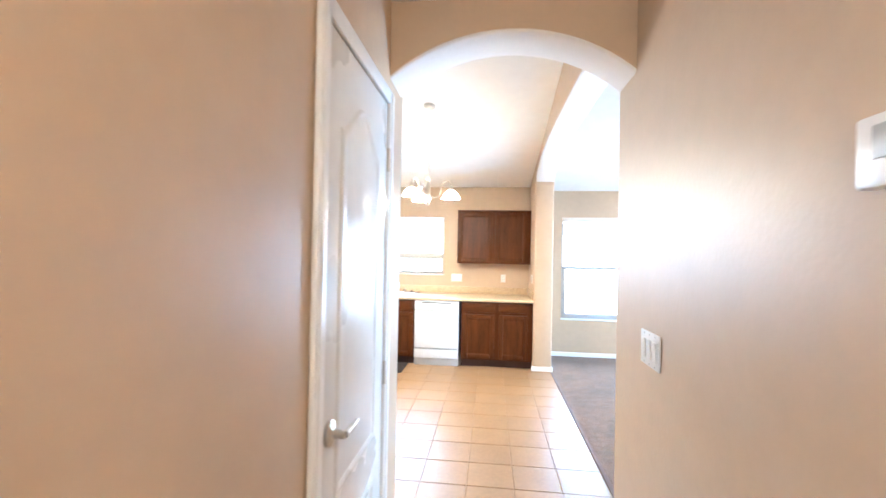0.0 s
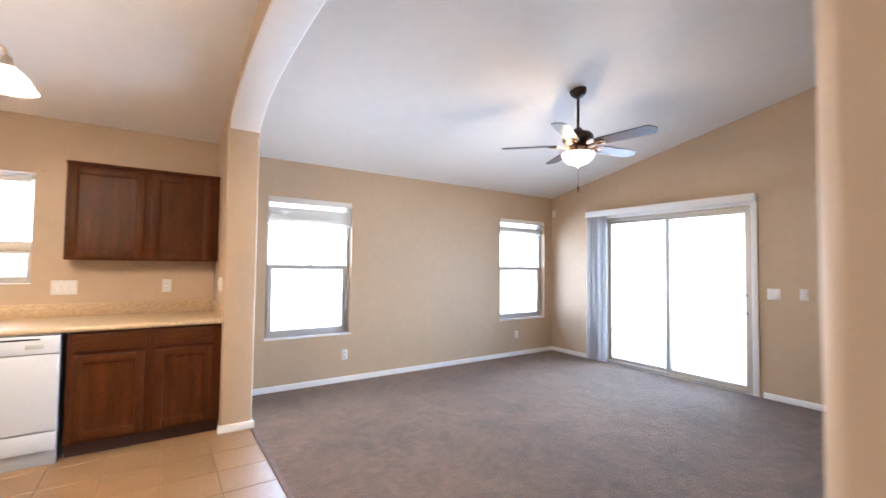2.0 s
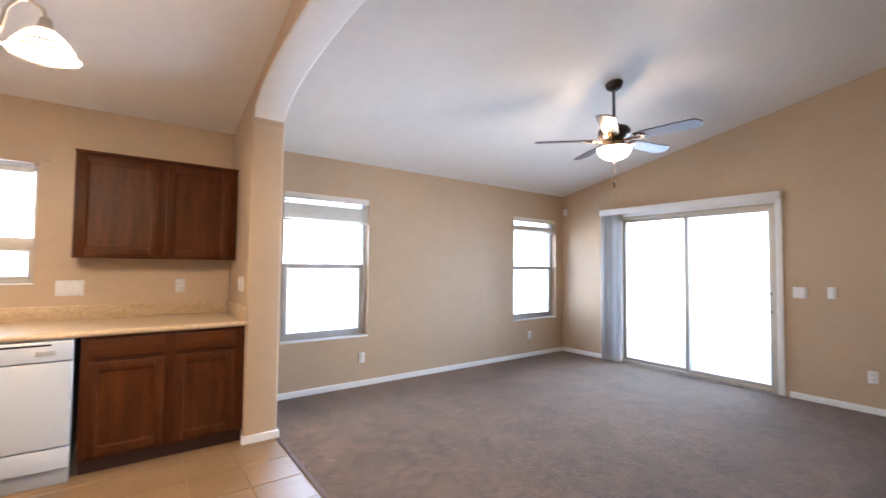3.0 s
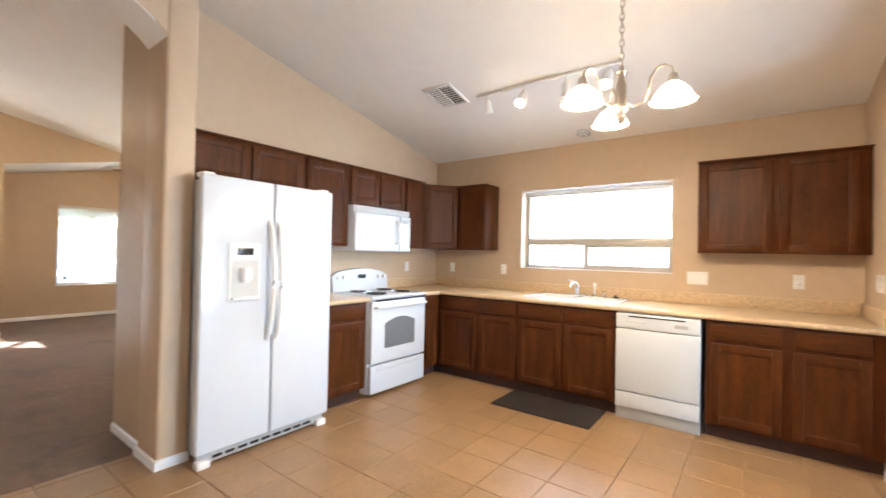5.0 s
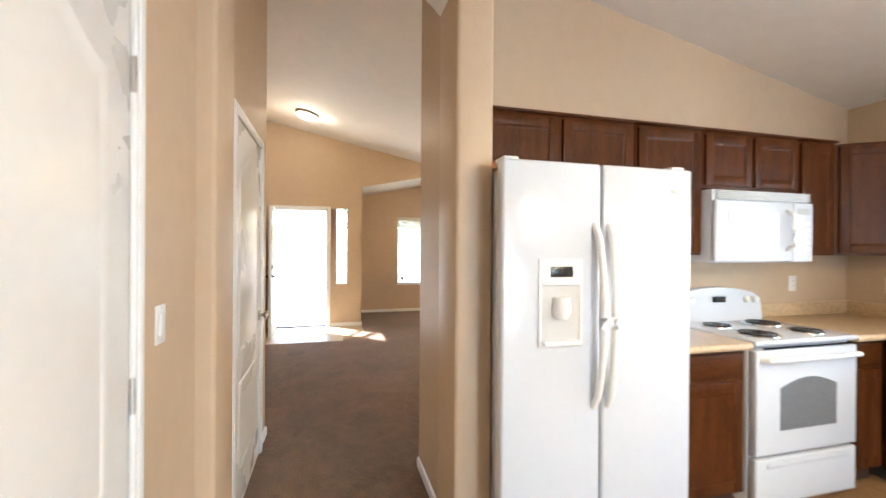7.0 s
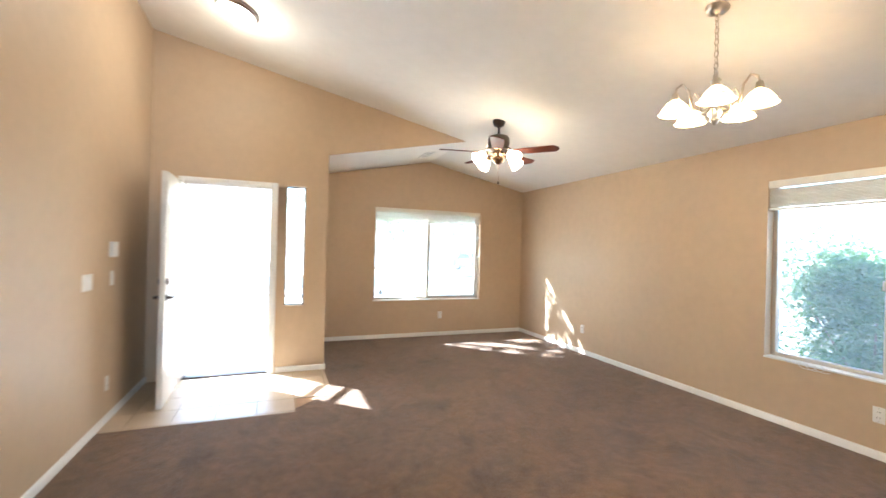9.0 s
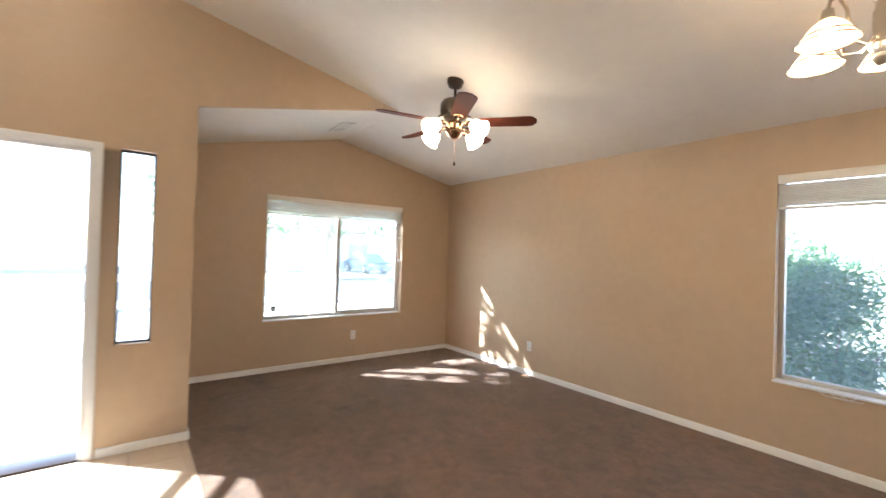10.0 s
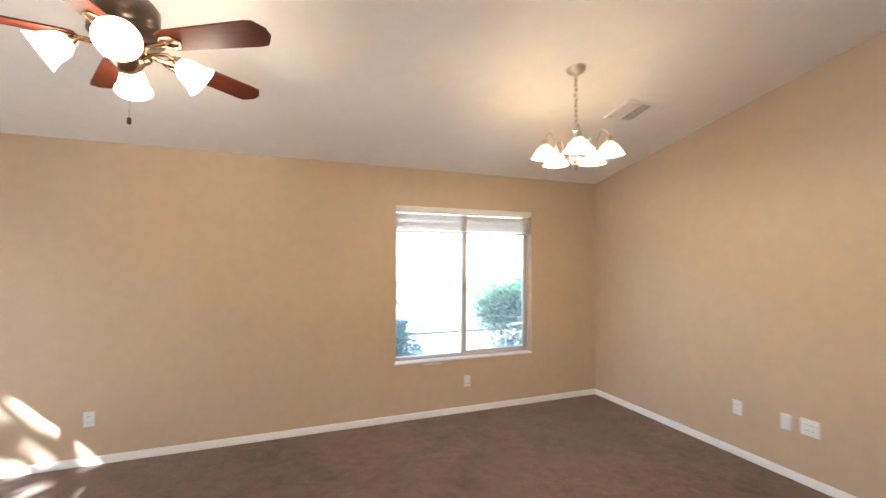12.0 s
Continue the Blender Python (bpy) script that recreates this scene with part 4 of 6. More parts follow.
dp = part("dispenser", ring(bmesh.new(), -0.305, -0.100, 0.99, 1.36, -0.008, 0.004, 0.014, 0.004), WHITEP, t, "white plastic ice and water dispenser")
part("control_panel", B(-0.295, -0.110, -0.011, 0.0, 1.25, 1.35, 0.004), WHITEP, dp)
part("display", B(-0.255, -0.150, -0.0135, -0.008, 1.283, 1.328, 0.002), BLACK, dp, "black display window")
part("recess", B(-0.291, -0.114, -0.005, -0.001, 1.004, 1.245), mat("pale_grey_plastic", (0.58, 0.57, 0.54), 0.4, var=0.04, scale=9), dp)
part("paddle", lathe(bmesh.new(), [(0.0, 0.0), (0.036, 0.0), (0.042, -0.06), (0.026, -0.09), (0, -0.09)], (-0.205, -0.012, 1.20)), WHITEP, dp)
part("drip_tray", B(-0.288, -0.117, -0.03, 0.0, 1.0, 1.016, 0.003), WHITEP, dp)
part("base_grille", B(-0.45, 0.45, 0.03, 0.06, 0.02, 0.08, 0.004), GREYP, t)
for i in range(9):
    part("grille_slot", B(-0.36 + i * 0.08, -0.30 + i * 0.08, 0.024, 0.032, 0.04, 0.056, 0.002), BLACK, t)
for x in (-0.42, 0.42):
    part("foot_cover", B(x - 0.04, x + 0.04, -0.005, 0.06, 0.0, 0.05, 0.01), WHITEP, t)
    part("hinge_cover", B(x - 0.035, x + 0.035, 0.02, 0.12, 1.757, 1.785, 0.008), WHITEP, t)
part("badge", B(0.36, 0.41, -0.003, 0.001, 1.66, 1.675, 0.001), NICKEL, t, "small silver badge")
placed(t, -2.42, 4.128, 0, 90)

# range
t = thing("electric_range", "white electric range with coil burners and a windowed oven door", "range")
part("body", B(-0.38, 0.38, 0.03, 0.62, 0.03, 0.89, 0.004), WHITE, t)
part("cooktop", B(-0.382, 0.382, -0.02, 0.60, 0.89, 0.918, 0.008, 3), WHITE, t)
bm = bmesh.new()
N = 12
fr = []
for yy in (0.53, 0.62):
    row = [bm.verts.new((-0.38, yy, 0.915)), bm.verts.new((0.38, yy, 0.915))]
    for i in range(N + 1):
        u = i / N
        row.append(bm.verts.new((0.38 - 0.76 * u, yy + (0.02 if yy < 0.6 else 0), 1.07 + 0.075 * math.sin(math.pi * u) ** 0.6)))
    bm.faces.new(row)
    fr.append(row)
for i in range(len(fr[0])):
    j = (i + 1) % len(fr[0])
    bm.faces.new((fr[0][i], fr[0][j], fr[1][j], fr[1][i]))
bg = part("backguard", bm, WHITE, t)
part("clock", B(-0.05, 0.05, 0.527, 0.545, 1.045, 1.085, 0.004), BLACK, bg, "small dark clock display")
for x in (-0.31, -0.24, 0.24, 0.31):
    part("dial", lathe(bmesh.new(), [(0, 0), (0.022, 0), (0.019, 0.022), (0, 0.024)], m=pose(x, 0.538, 1.06, 90)), WHITEP, bg)
od = part("oven_door", B(-0.375, 0.375, -0.02, 0.03, 0.30, 0.865, 0.01, 3), WHITE, t)
bm = bmesh.new()
a = [bm.verts.new((x, -0.0225, z)) for x, z in [(-0.21, 0.43), (0.21, 0.43)] + [(0.21 - 0.42 * i / 10, 0.66 + 0.05 * math.sin(math.pi * i / 10)) for i in range(11)]]
bm.faces.new(a)
r = bmesh.ops.extrude_face_region(bm, geom=bm.faces[:])
bmesh.ops.translate(bm, verts=[v for v in r["geom"] if isinstance(v, bmesh.types.BMVert)], vec=(0, 0.004, 0))
part("window", bm, OVENG, od, "grey tinted oven window with an arched top")
part("handle", tube(bmesh.new(), [(-0.35, -0.02, 0.815), (-0.34, -0.055, 0.82), (-0.2, -0.06, 0.82), (0.2, -0.06, 0.82), (0.34, -0.055, 0.82), (0.35, -0.02, 0.815)], 0.014, 10), WHITEP, od)
part("vent_slot", B(-0.33, 0.33, -0.0215, -0.019, 0.872, 0.882), BLACK, t)
part("drawer", B(-0.375, 0.375, -0.02, 0.03, 0.035, 0.285, 0.01, 3), WHITE, t)
part("drawer_grip", B(-0.3, 0.3, -0.028, -0.018, 0.235, 0.262, 0.006), WHITE, t)
for x, y, r in ((-0.19, 0.13, 0.10), (0.19, 0.13, 0.08), (-0.19, 0.39, 0.08), (0.19, 0.39, 0.10)):
    b = part("burner", lathe(bmesh.new(), [(r * 0.2, 0.919), (r * 1.08, 0.9195), (r * 1.16, 0.924), (r * 1.18, 0.919)], (x, y, 0)), CHROME, t, "chrome drip bowl")
    pts = [(x + (0.018 + (r - 0.018) * k / 60) * math.cos(k * 0.42), y + (0.018 + (r - 0.018) * k / 60) * math.sin(k * 0.42), 0.929) for k in range(61)]
    part("coil", tube(bmesh.new(), pts, 0.0055, 6), BLACK, b, "black coil element")
placed(t, -2.565, 5.545, 0, 90)

# microwave
t = thing("microwave", "white over-range microwave with a grille and a vertical handle", "microwave")
part("case", B(-0.39, 0.39, 0.03, 0.395, 1.325, 1.765, 0.006), WHITE, t)
d = part("door", B(-0.39, 0.22, 0.0, 0.035, 1.33, 1.70, 0.012, 3), WHITE, t)
part("window", B(-0.30, 0.10, -0.003, 0.0, 1.42, 1.63, 0.004), mat("microwave_window_mesh", (0.74, 0.74, 0.73), 0.32, var=0.04, scale=200), d, "pale mesh window")
part("handle", tube(bmesh.new(), [(0.17, 0.0, 1.40), (0.17, -0.035, 1.43), (0.17, -0.04, 1.53), (0.17, -0.035, 1.62), (0.17, 0.0, 1.65)], 0.013, 10), WHITEP, d)
k = part("keypad", B(0.225, 0.39, 0.0, 0.035, 1.33, 1.70, 0.01, 3), WHITE, t)
part("display", B(0.25, 0.355, -0.003, 0.0, 1.625, 1.665, 0.002), GREYP, k)
for i in range(5):
    for j in range(3):
        part("key", B(0.248 + j * 0.038, 0.278 + j * 0.038, -0.003, 0.0, 1.40 + i * 0.04, 1.425 + i * 0.04, 0.002), WHITEP, k)
for i in range(5):
    part("grille_slat", B(-0.37, 0.37, 0.004, 0.034, 1.708 + i * 0.011, 1.714 + i * 0.011, 0.002), WHITEP, t)
placed(t, -2.80, 5.565, 0, 90)

# dishwasher
t = thing("dishwasher", "white built-in dishwasher with a pocket handle", "dishwasher")
part("tub", B(-0.295, 0.295, 0.03, 0.58, 0.1, 0.868), WHITE, t)
c = part("control_panel", B(-0.298, 0.298, -0.025, 0.03, 0.745, 0.865, 0.008, 3), WHITE, t)
part("pocket_handle", B(-0.2, 0.2, -0.0275, -0.02, 0.838, 0.850, 0.003), BLACK, c, "dark slot of the pocket handle")
for i in range(5):
    part("button", B(-0.22 + i * 0.03, -0.20 + i * 0.03, -0.028, -0.024, 0.795, 0.803, 0.001), GREYP, c)
part("dial_mark", B(0.13, 0.22, -0.0265, -0.024, 0.782, 0.81, 0.001), GREYP, c)
part("door", B(-0.298, 0.298, -0.022, 0.03, 0.235, 0.740, 0.008, 3), WHITE, t)
part("access_panel", B(-0.298, 0.298, -0.018, 0.03, 0.105, 0.228, 0.006), WHITE, t)
part("toe_plate", B(-0.298, 0.298, 0.01, 0.03, 0.005, 0.10, 0.003), GREYP, t)
placed(t, -0.42, YB - 0.02, 0)

t = thing("floor_mat", "dark brown woven mat lying before the sink", "mat")
bm = B(-0.43, 0.43, -0.235, 0.235, 0, 0.012, 0.006)
bmesh.ops.subdivide_edges(bm, edges=[e for e in bm.edges if e.calc_length() > 0.3], cuts=6)
for v in bm.verts:
    v.co.z += 0.003 * noise.noise(v.co * 5) if v.co.z > 0.005 else 0
part("mat_sheet", bm, MATT, t)
placed(t, -1.23, 6.0, 0.004)


# ---- lamps, fans and vents ----
def arc_pts(p0, p1, rise, n=10):
    p0, p1 = Vector(p0), Vector(p1)
    return [p0.lerp(p1, i / n) + Vector((0, 0, rise * math.sin(math.pi * i / n))) for i in range(n + 1)]


def chain(bm, x, y, z0, z1, link=0.045):
    """Links of a hanging chain, each turned a quarter from the last."""
    n = int((z1 - z0) / (link * 0.72))
    for k in range(n):
        zc = z0 + (k + 0.5) * (z1 - z0) / n
        pts = []
        for i in range(11):
            a = 2 * math.pi * i / 10
            u, v = 0.011 * math.cos(a), link / 2 * math.sin(a)
            pts.append((x + (u if k % 2 else 0), y + (0 if k % 2 else u), zc + v))
        tube(bm, pts, 0.0028, 6)
    return bm


BELL = [(0.018, 0.0), (0.032, -0.004), (0.058, -0.024), (0.086, -0.058), (0.105, -0.092), (0.114, -0.104), (0.111, -0.102), (0.082, -0.056), (0.054, -0.021), (0.018, -0.002)]


def chandelier(name, n, turn0, reach, at, drop, watts, label, bell=0.85, glow=SHADE):
    """A chandelier with down-facing glass bells on scrolled arms; z 0 at the ceiling."""
    t = thing(name, label, "chandelier")
    zb = -drop
    part("canopy", lathe(bmesh.new(), [(0, 0.03), (0.062, 0.02), (0.062, -0.008), (0.05, -0.025), (0.02, -0.04), (0, -0.045)]), NICKEL, t, "brushed nickel canopy")
    part("chain", chain(bmesh.new(), 0, 0, zb + 0.0, -0.04), NICKEL, t, "nickel chain")
    part("stem", lathe(bmesh.new(), [(0, 0.005), (0.012, 0.0), (0.014, -0.02), (0.03, -0.035), (0.018, -0.055), (0.02, -0.08), (0.026, -0.09), (0.026, -0.20), (0.036, -0.21), (0.036, -0.225), (0.02, -0.245), (0.026, -0.26), (0.012, -0.285), (0, -0.29)], (0, 0, zb)), NICKEL, t, "nickel centre column")
    for k in range(n):
        a = radians(turn0 + 360 * k / n)
        c, s = math.cos(a), math.sin(a)
        pts = [(0.026, -0.19), (0.06, -0.215), (0.11, -0.20), (0.125, -0.15), (0.135, -0.09), (0.165, -0.05), (reach - 0.04, -0.045), (reach - 0.008, -0.065), (reach, -0.10)]
        arm = part("arm", tube(bmesh.new(), [(r * c, r * s, zb + z) for r, z in pts], 0.0065, 8), NICKEL, t, "scrolled nickel arm")
        part("holder", lathe(bmesh.new(), [(0, 0.0), (0.016, -0.002), (0.022, -0.03), (0.03, -0.045), (0.0, -0.046)], (reach * c, reach * s, zb - 0.095)), NICKEL, arm)
        sh = part("shade", lathe(bmesh.new(), [(r * bell, z * bell) for r, z in BELL], (reach * c, reach * s, zb - 0.135), 28), glow, t, "glowing frosted glass bell shade with a bronze rim")
        part("rim", lathe(bmesh.new(), [(r * bell, z * bell) for r, z in ((0.1140, -0.100), (0.1185, -0.1040), (0.1150, -0.1090), (0.1105, -0.1050), (0.1140, -0.100))], (reach * c, reach * s, zb - 0.135), 28), BRASS, sh)
        part("band", lathe(bmesh.new(), [(r * bell, z * bell) for r, z in ((0.094, -0.069), (0.0985, -0.073), (0.0985, -0.077), (0.096, -0.079), (0.093, -0.073), (0.094, -0.069))], (reach * c, reach * s, zb - 0.135), 28), BRONZE, sh, "dark painted band")
        part("bulb", lathe(bmesh.new(), [(0.012, -0.01), (0.02, -0.03), (0.025, -0.048), (0.02, -0.064), (0, -0.070)], (reach * c, reach * s, zb - 0.135), 14), BULB, sh)
        lamp("chandelier_light", (at[0] + reach * c, at[1] + reach * s, at[2] + zb - 0.135 - 0.125 * bell), watts, size=0.03)
    return placed(t, *at)


chandelier("kitchen_chandelier", 3, -3, 0.232, (-0.345, 4.72, roof(0, 4.72)), 0.70, 4.4, "three-light brushed nickel chandelier lit over the kitchen floor", glow=SHADE_K)
chandelier("dining_chandelier", 5, 19.5, 0.207, (-5.16, 5.33, roof(0, 5.33)), 0.38, 1.15, "five-light brushed nickel chandelier lit in the dining area", 0.78)


def blade_mesh(r0, r1, w0, w1, tilt, name, material):
    bm = bmesh.new()
    n = 14
    lo, hi = [], []
    for i in range(n + 1):
        u = i / n
        x = r0 + (r1 - r0) * u
        w = w0 + (w1 - w0) * u
        if u > 0.86:
            w *= math.sqrt(max(0.06, 1 - ((u - 0.86) / 0.145) ** 2.4))
        if u < 0.08:
            w *= 0.75 + 0.25 * u / 0.08
        for sgn, row in ((-1, lo), (1, hi)):
            row.append((x, sgn * w / 2))
    out = lo + hi[::-1]
    a = [bm.verts.new((x, y, -0.004 + y * tilt)) for x, y in out]
    b = [bm.verts.new((x, y, 0.004 + y * tilt)) for x, y in out]
    bm.faces.new(a), bm.faces.new(b)
    for i in range(len(out)):
        j = (i + 1) % len(out)
        bm.faces.new((a[i], a[j], b[j], b[i]))
    return mesh_of(name, bm, material)


def fan_blades(t, n, turn0, z, r0, r1, w0, w1, material, iron):
    me = blade_mesh(r0, r1, w0, w1, -0.2, "blade", material)
    bmi = bmesh.new()
    tube(bmi, [(0.08, 0, -0.012), (0.13, 0, -0.016), (r0 + 0.02, 0, -0.008)], 0.011, 8)
    for sy in (-1, 1):
        tube(bmi, [(r0 - 0.02, 0, -0.012), (r0 + 0.02, sy * 0.032, -0.011 - sy * 0.006), (r0 + 0.06, sy * 0.03, -0.010 - sy * 0.006), (r0 + 0.085, 0, -0.009)], 0.006, 6)
    box(bmi, r0 + 0.01, r0 + 0.075, -0.022, 0.022, -0.011, -0.006, 0.002)
    mi = mesh_of("blade_iron", bmi, iron)
    for k in range(n):
        m = pose(0, 0, z, 0, 0, turn0 + 360 * k / n)
        b = new("blade", me)
        b.parent, b.matrix_local = t, m
        i = new("blade_iron", mi)
        i.parent = b


# family room fan with a bowl light
zc = roof(0, 4.79)
t = thing("ceiling_fan", "dark bronze five-blade ceiling fan with a lit frosted bowl", "ceiling fan", group="ceiling fans")
part("canopy", lathe(bmesh.new(), [(0, 0.04), (0.075, 0.03), (0.075, -0.01), (0.06, -0.045), (0.03, -0.065), (0, -0.068)]), BRONZE, t)
part("down_rod", tube(bmesh.new(), [(0, 0, -0.05), (0, 0, -0.36)], 0.0125, 12), BRONZE, t)
part("motor", lathe(bmesh.new(), [(0, -0.34), (0.03, -0.345), (0.055, -0.375), (0.115, -0.395), (0.135, -0.42), (0.135, -0.465), (0.11, -0.49), (0.08, -0.50), (0.085, -0.52), (0, -0.525)]), BRONZE, t)
part("switch_housing", lathe(bmesh.new(), [(0.085, -0.515), (0.092, -0.53), (0.098, -0.555), (0.146, -0.570), (0.147, -0.578), (0.0, -0.579)]), BRASS, t, "brass light fitter")
part("bowl", lathe(bmesh.new(), [(0.142, -0.576), (0.140, -0.588), (0.125, -0.622), (0.09, -0.655), (0.04, -0.675), (0, -0.678)], n=32), SHADE_C, t, "glowing frosted glass bowl")
part("finial", lathe(bmesh.new(), [(0, -0.672), (0.016, -0.678), (0.018, -0.69), (0.008, -0.70), (0, -0.715)], n=14), BRONZE, t)
pc = part("pull_chain", tube(bmesh.new(), [(0, 0.0, -0.70), (0.002, 0.0, -0.86)], 0.0018, 6), BRASS, t)
part("pull_weight", lathe(bmesh.new(), [(0, -0.86), (0.006, -0.865), (0.008, -0.89), (0.004, -0.90), (0.006, -0.92), (0, -0.925)], n=10), BRONZE, pc)
fan_blades(t, 5, 62, -0.50, 0.17, 0.68, 0.115, 0.15, BLADE_D, BRASS)
placed(t, 3.50, 4.79, zc)
lamp("fan_bowl_light", (3.50, 4.79, zc - 0.76), 2.2, (1.0, 0.80, 0.56), 0.08)
for a in (150, 330):
    lamp("fan_bowl_top_light", (3.50 + 0.122 * math.cos(radians(a)), 4.79 + 0.122 * math.sin(radians(a)), zc - 0.548), 0.75, (1.0, 0.70, 0.36), 0.012)

# living room fan with four tulip lights
zc = roof(0, 5.28)
t = thing("ceiling_fan", "antique brass ceiling fan with cherry blades and lit tulip shades", "ceiling fan", group="ceiling fans")
part("canopy", lathe(bmesh.new(), [(0, 0.04), (0.07, 0.03), (0.07, -0.01), (0.055, -0.045), (0.025, -0.06), (0, -0.062)]), BRONZE, t)
part("down_rod", tube(bmesh.new(), [(0, 0, -0.05), (0, 0, -0.16)], 0.012, 12), BRONZE, t)
part("motor", lathe(bmesh.new(), [(0, -0.14), (0.05, -0.145), (0.105, -0.165), (0.12, -0.19), (0.12, -0.26), (0.10, -0.285), (0.14, -0.30), (0.14, -0.318), (0.09, -0.335), (0, -0.34)]), mat("dull_bronze_band", (0.16, 0.13, 0.10), 0.3, 0.9, var=0.15, scale=20), t)
hub = part("light_hub", lathe(bmesh.new(), [(0.06, -0.335), (0.068, -0.36), (0.055, -0.39), (0.068, -0.42), (0.05, -0.45), (0.028, -0.47), (0, -0.475)]), BRASS, t, "ornate brass light hub")
TUL = [(0.022, 0.0), (0.038, 0.012), (0.058, 0.04), (0.066, 0.075), (0.072, 0.105), (0.092, 0.140), (0.089, 0.140), (0.067, 0.104), (0.053, 0.04), (0.022, 0.006)]
for k in range(4):
    a = radians(-80 + 90 * k)
    c, s = math.cos(a), math.sin(a)
    arm = part("light_arm", tube(bmesh.new(), [(r * c, r * s, z) for r, z in ((0.05, -0.40), (0.095, -0.365), (0.145, -0.355), (0.185, -0.38))], 0.008, 8), BRASS, hub, "curved brass arm")
    part("scroll", tube(bmesh.new(), [((0.06 + 0.028 * math.sin(q * 0.8)) * c - 0.004 * q * s, (0.06 + 0.028 * math.sin(q * 0.8)) * s + 0.004 * q * c, -0.42 + 0.012 * q) for q in range(8)], 0.006, 6), BRASS, hub)
    m = pose(0.185 * c, 0.185 * s, -0.38, 0, 0, math.degrees(a)) @ pose(0, 0, 0, 0, 126, 0)
    part("socket", lathe(bmesh.new(), [(0, -0.02), (0.018, -0.018), (0.024, 0.0), (0.024, 0.015), (0, 0.016)], m=m, n=16), BRASS, t)
    sh = part("shade", lathe(bmesh.new(), [(r * 0.86, z * 0.86) for r, z in TUL], m=m, n=24), SHADE_T, t, "glowing white glass tulip shade")
    part("bulb", lathe(bmesh.new(), [(0.012, 0.01), (0.022, 0.04), (0.026, 0.06), (0.02, 0.078), (0, 0.083)], m=m, n=12), BULB, sh)
    q = m @ Vector((0, 0, 0.16))
    lamp("fan_light", (-7.59 + q.x, 5.265 + q.y, zc + q.z), 0.5, size=0.03)
pc = part("pull_chain", tube(bmesh.new(), [(0.01, 0, -0.47), (0.012, 0, -0.66)], 0.0018, 6), BRASS, t)
part("pull_weight", lathe(bmesh.new(), [(0, -0.66), (0.008, -0.665), (0.009, -0.69), (0, -0.695)], (0.012, 0, 0), n=10), BRONZE, pc)
fan_blades(t, 5, 42, -0.345, 0.17, 0.66, 0.115, 0.145, BLADE_R, BRASS)
placed(t, -7.59, 5.265, zc)

# track light on the kitchen ceiling
yt = 5.74
ct = math.degrees(math.atan(-SLOPE))
t = thing("track_light", "white ceiling track with adjustable spot heads, some lit", "track light")
part("track", B(-1.84, -0.60, -0.017, 0.017, -0.022, 0.0, 0.003), WHITEP, t)
for i, (x, lit) in enumerate(((-1.73, False), (-1.37, True), (-1.02, False), (-0.68, True))):
    h = part("spot_head", lathe(bmesh.new(), [(0, 0.0), (0.022, 0.0), (0.03, -0.02), (0.032, -0.07), (0.042, -0.11), (0.040, -0.11), (0.028, -0.07), (0, -0.065)], n=18, m=pose(x, 0, -0.065, -24 if lit else 12, 10 * (i % 2))), WHITEP, t, "white spot head")
    part("stem", tube(bmesh.new(), [(x, 0, -0.02), (x, 0, -0.075)], 0.006, 8), WHITEP, h)
    if lit:
        part("bulb", lathe(bmesh.new(), [(0.0, -0.07), (0.034, -0.085), (0.041, -0.112), (0.036, -0.132), (0.02, -0.143), (0, -0.146)], n=16, m=pose(x, 0, -0.065, -24, 10 * (i % 2))), BULB, h, "lit spot bulb")
        spot("track_spot_light", (x, yt - 0.085, roof(0, yt) - 0.235), (0, -0.2, -1), 5.0, degrees=120)
placed(t, 0, yt, roof(0, yt))

# flush dome lights: the entry's, and an unseen one added to brighten the hallway
def dome_light(label, m, watts):
    t = thing("dome_light", label, "ceiling light", group="dome lights")
    part("ring", lathe(bmesh.new(), [(0.0, 0.0), (0.165, 0.0), (0.17, -0.02), (0.155, -0.038), (0.14, -0.04), (0, -0.03)], n=36), NICKEL, t)
    part("dome", lathe(bmesh.new(), [(0.15, -0.035), (0.14, -0.055), (0.10, -0.078), (0.04, -0.09), (0, -0.091)], n=36), SHADE_C, t, "glowing frosted dome")
    t.matrix_world = m
    lamp("dome_light_bulb", m.translation - Vector((0, 0, 0.16)), watts, (1.0, 0.80, 0.56), 0.08)


dome_light("round flush ceiling light with a lit frosted dome and nickel ring", pose(-7.41, 2.66, roof(0, 2.66), ct), 1.7)
dome_light("unseen dome light added to brighten the hallway walls", pose(0.345, -0.55, 2.52), 4.0)


DUCT_SHADE = mat("duct_shade_sheet", (0.10, 0.095, 0.09), 0.7, var=0.2, scale=20)


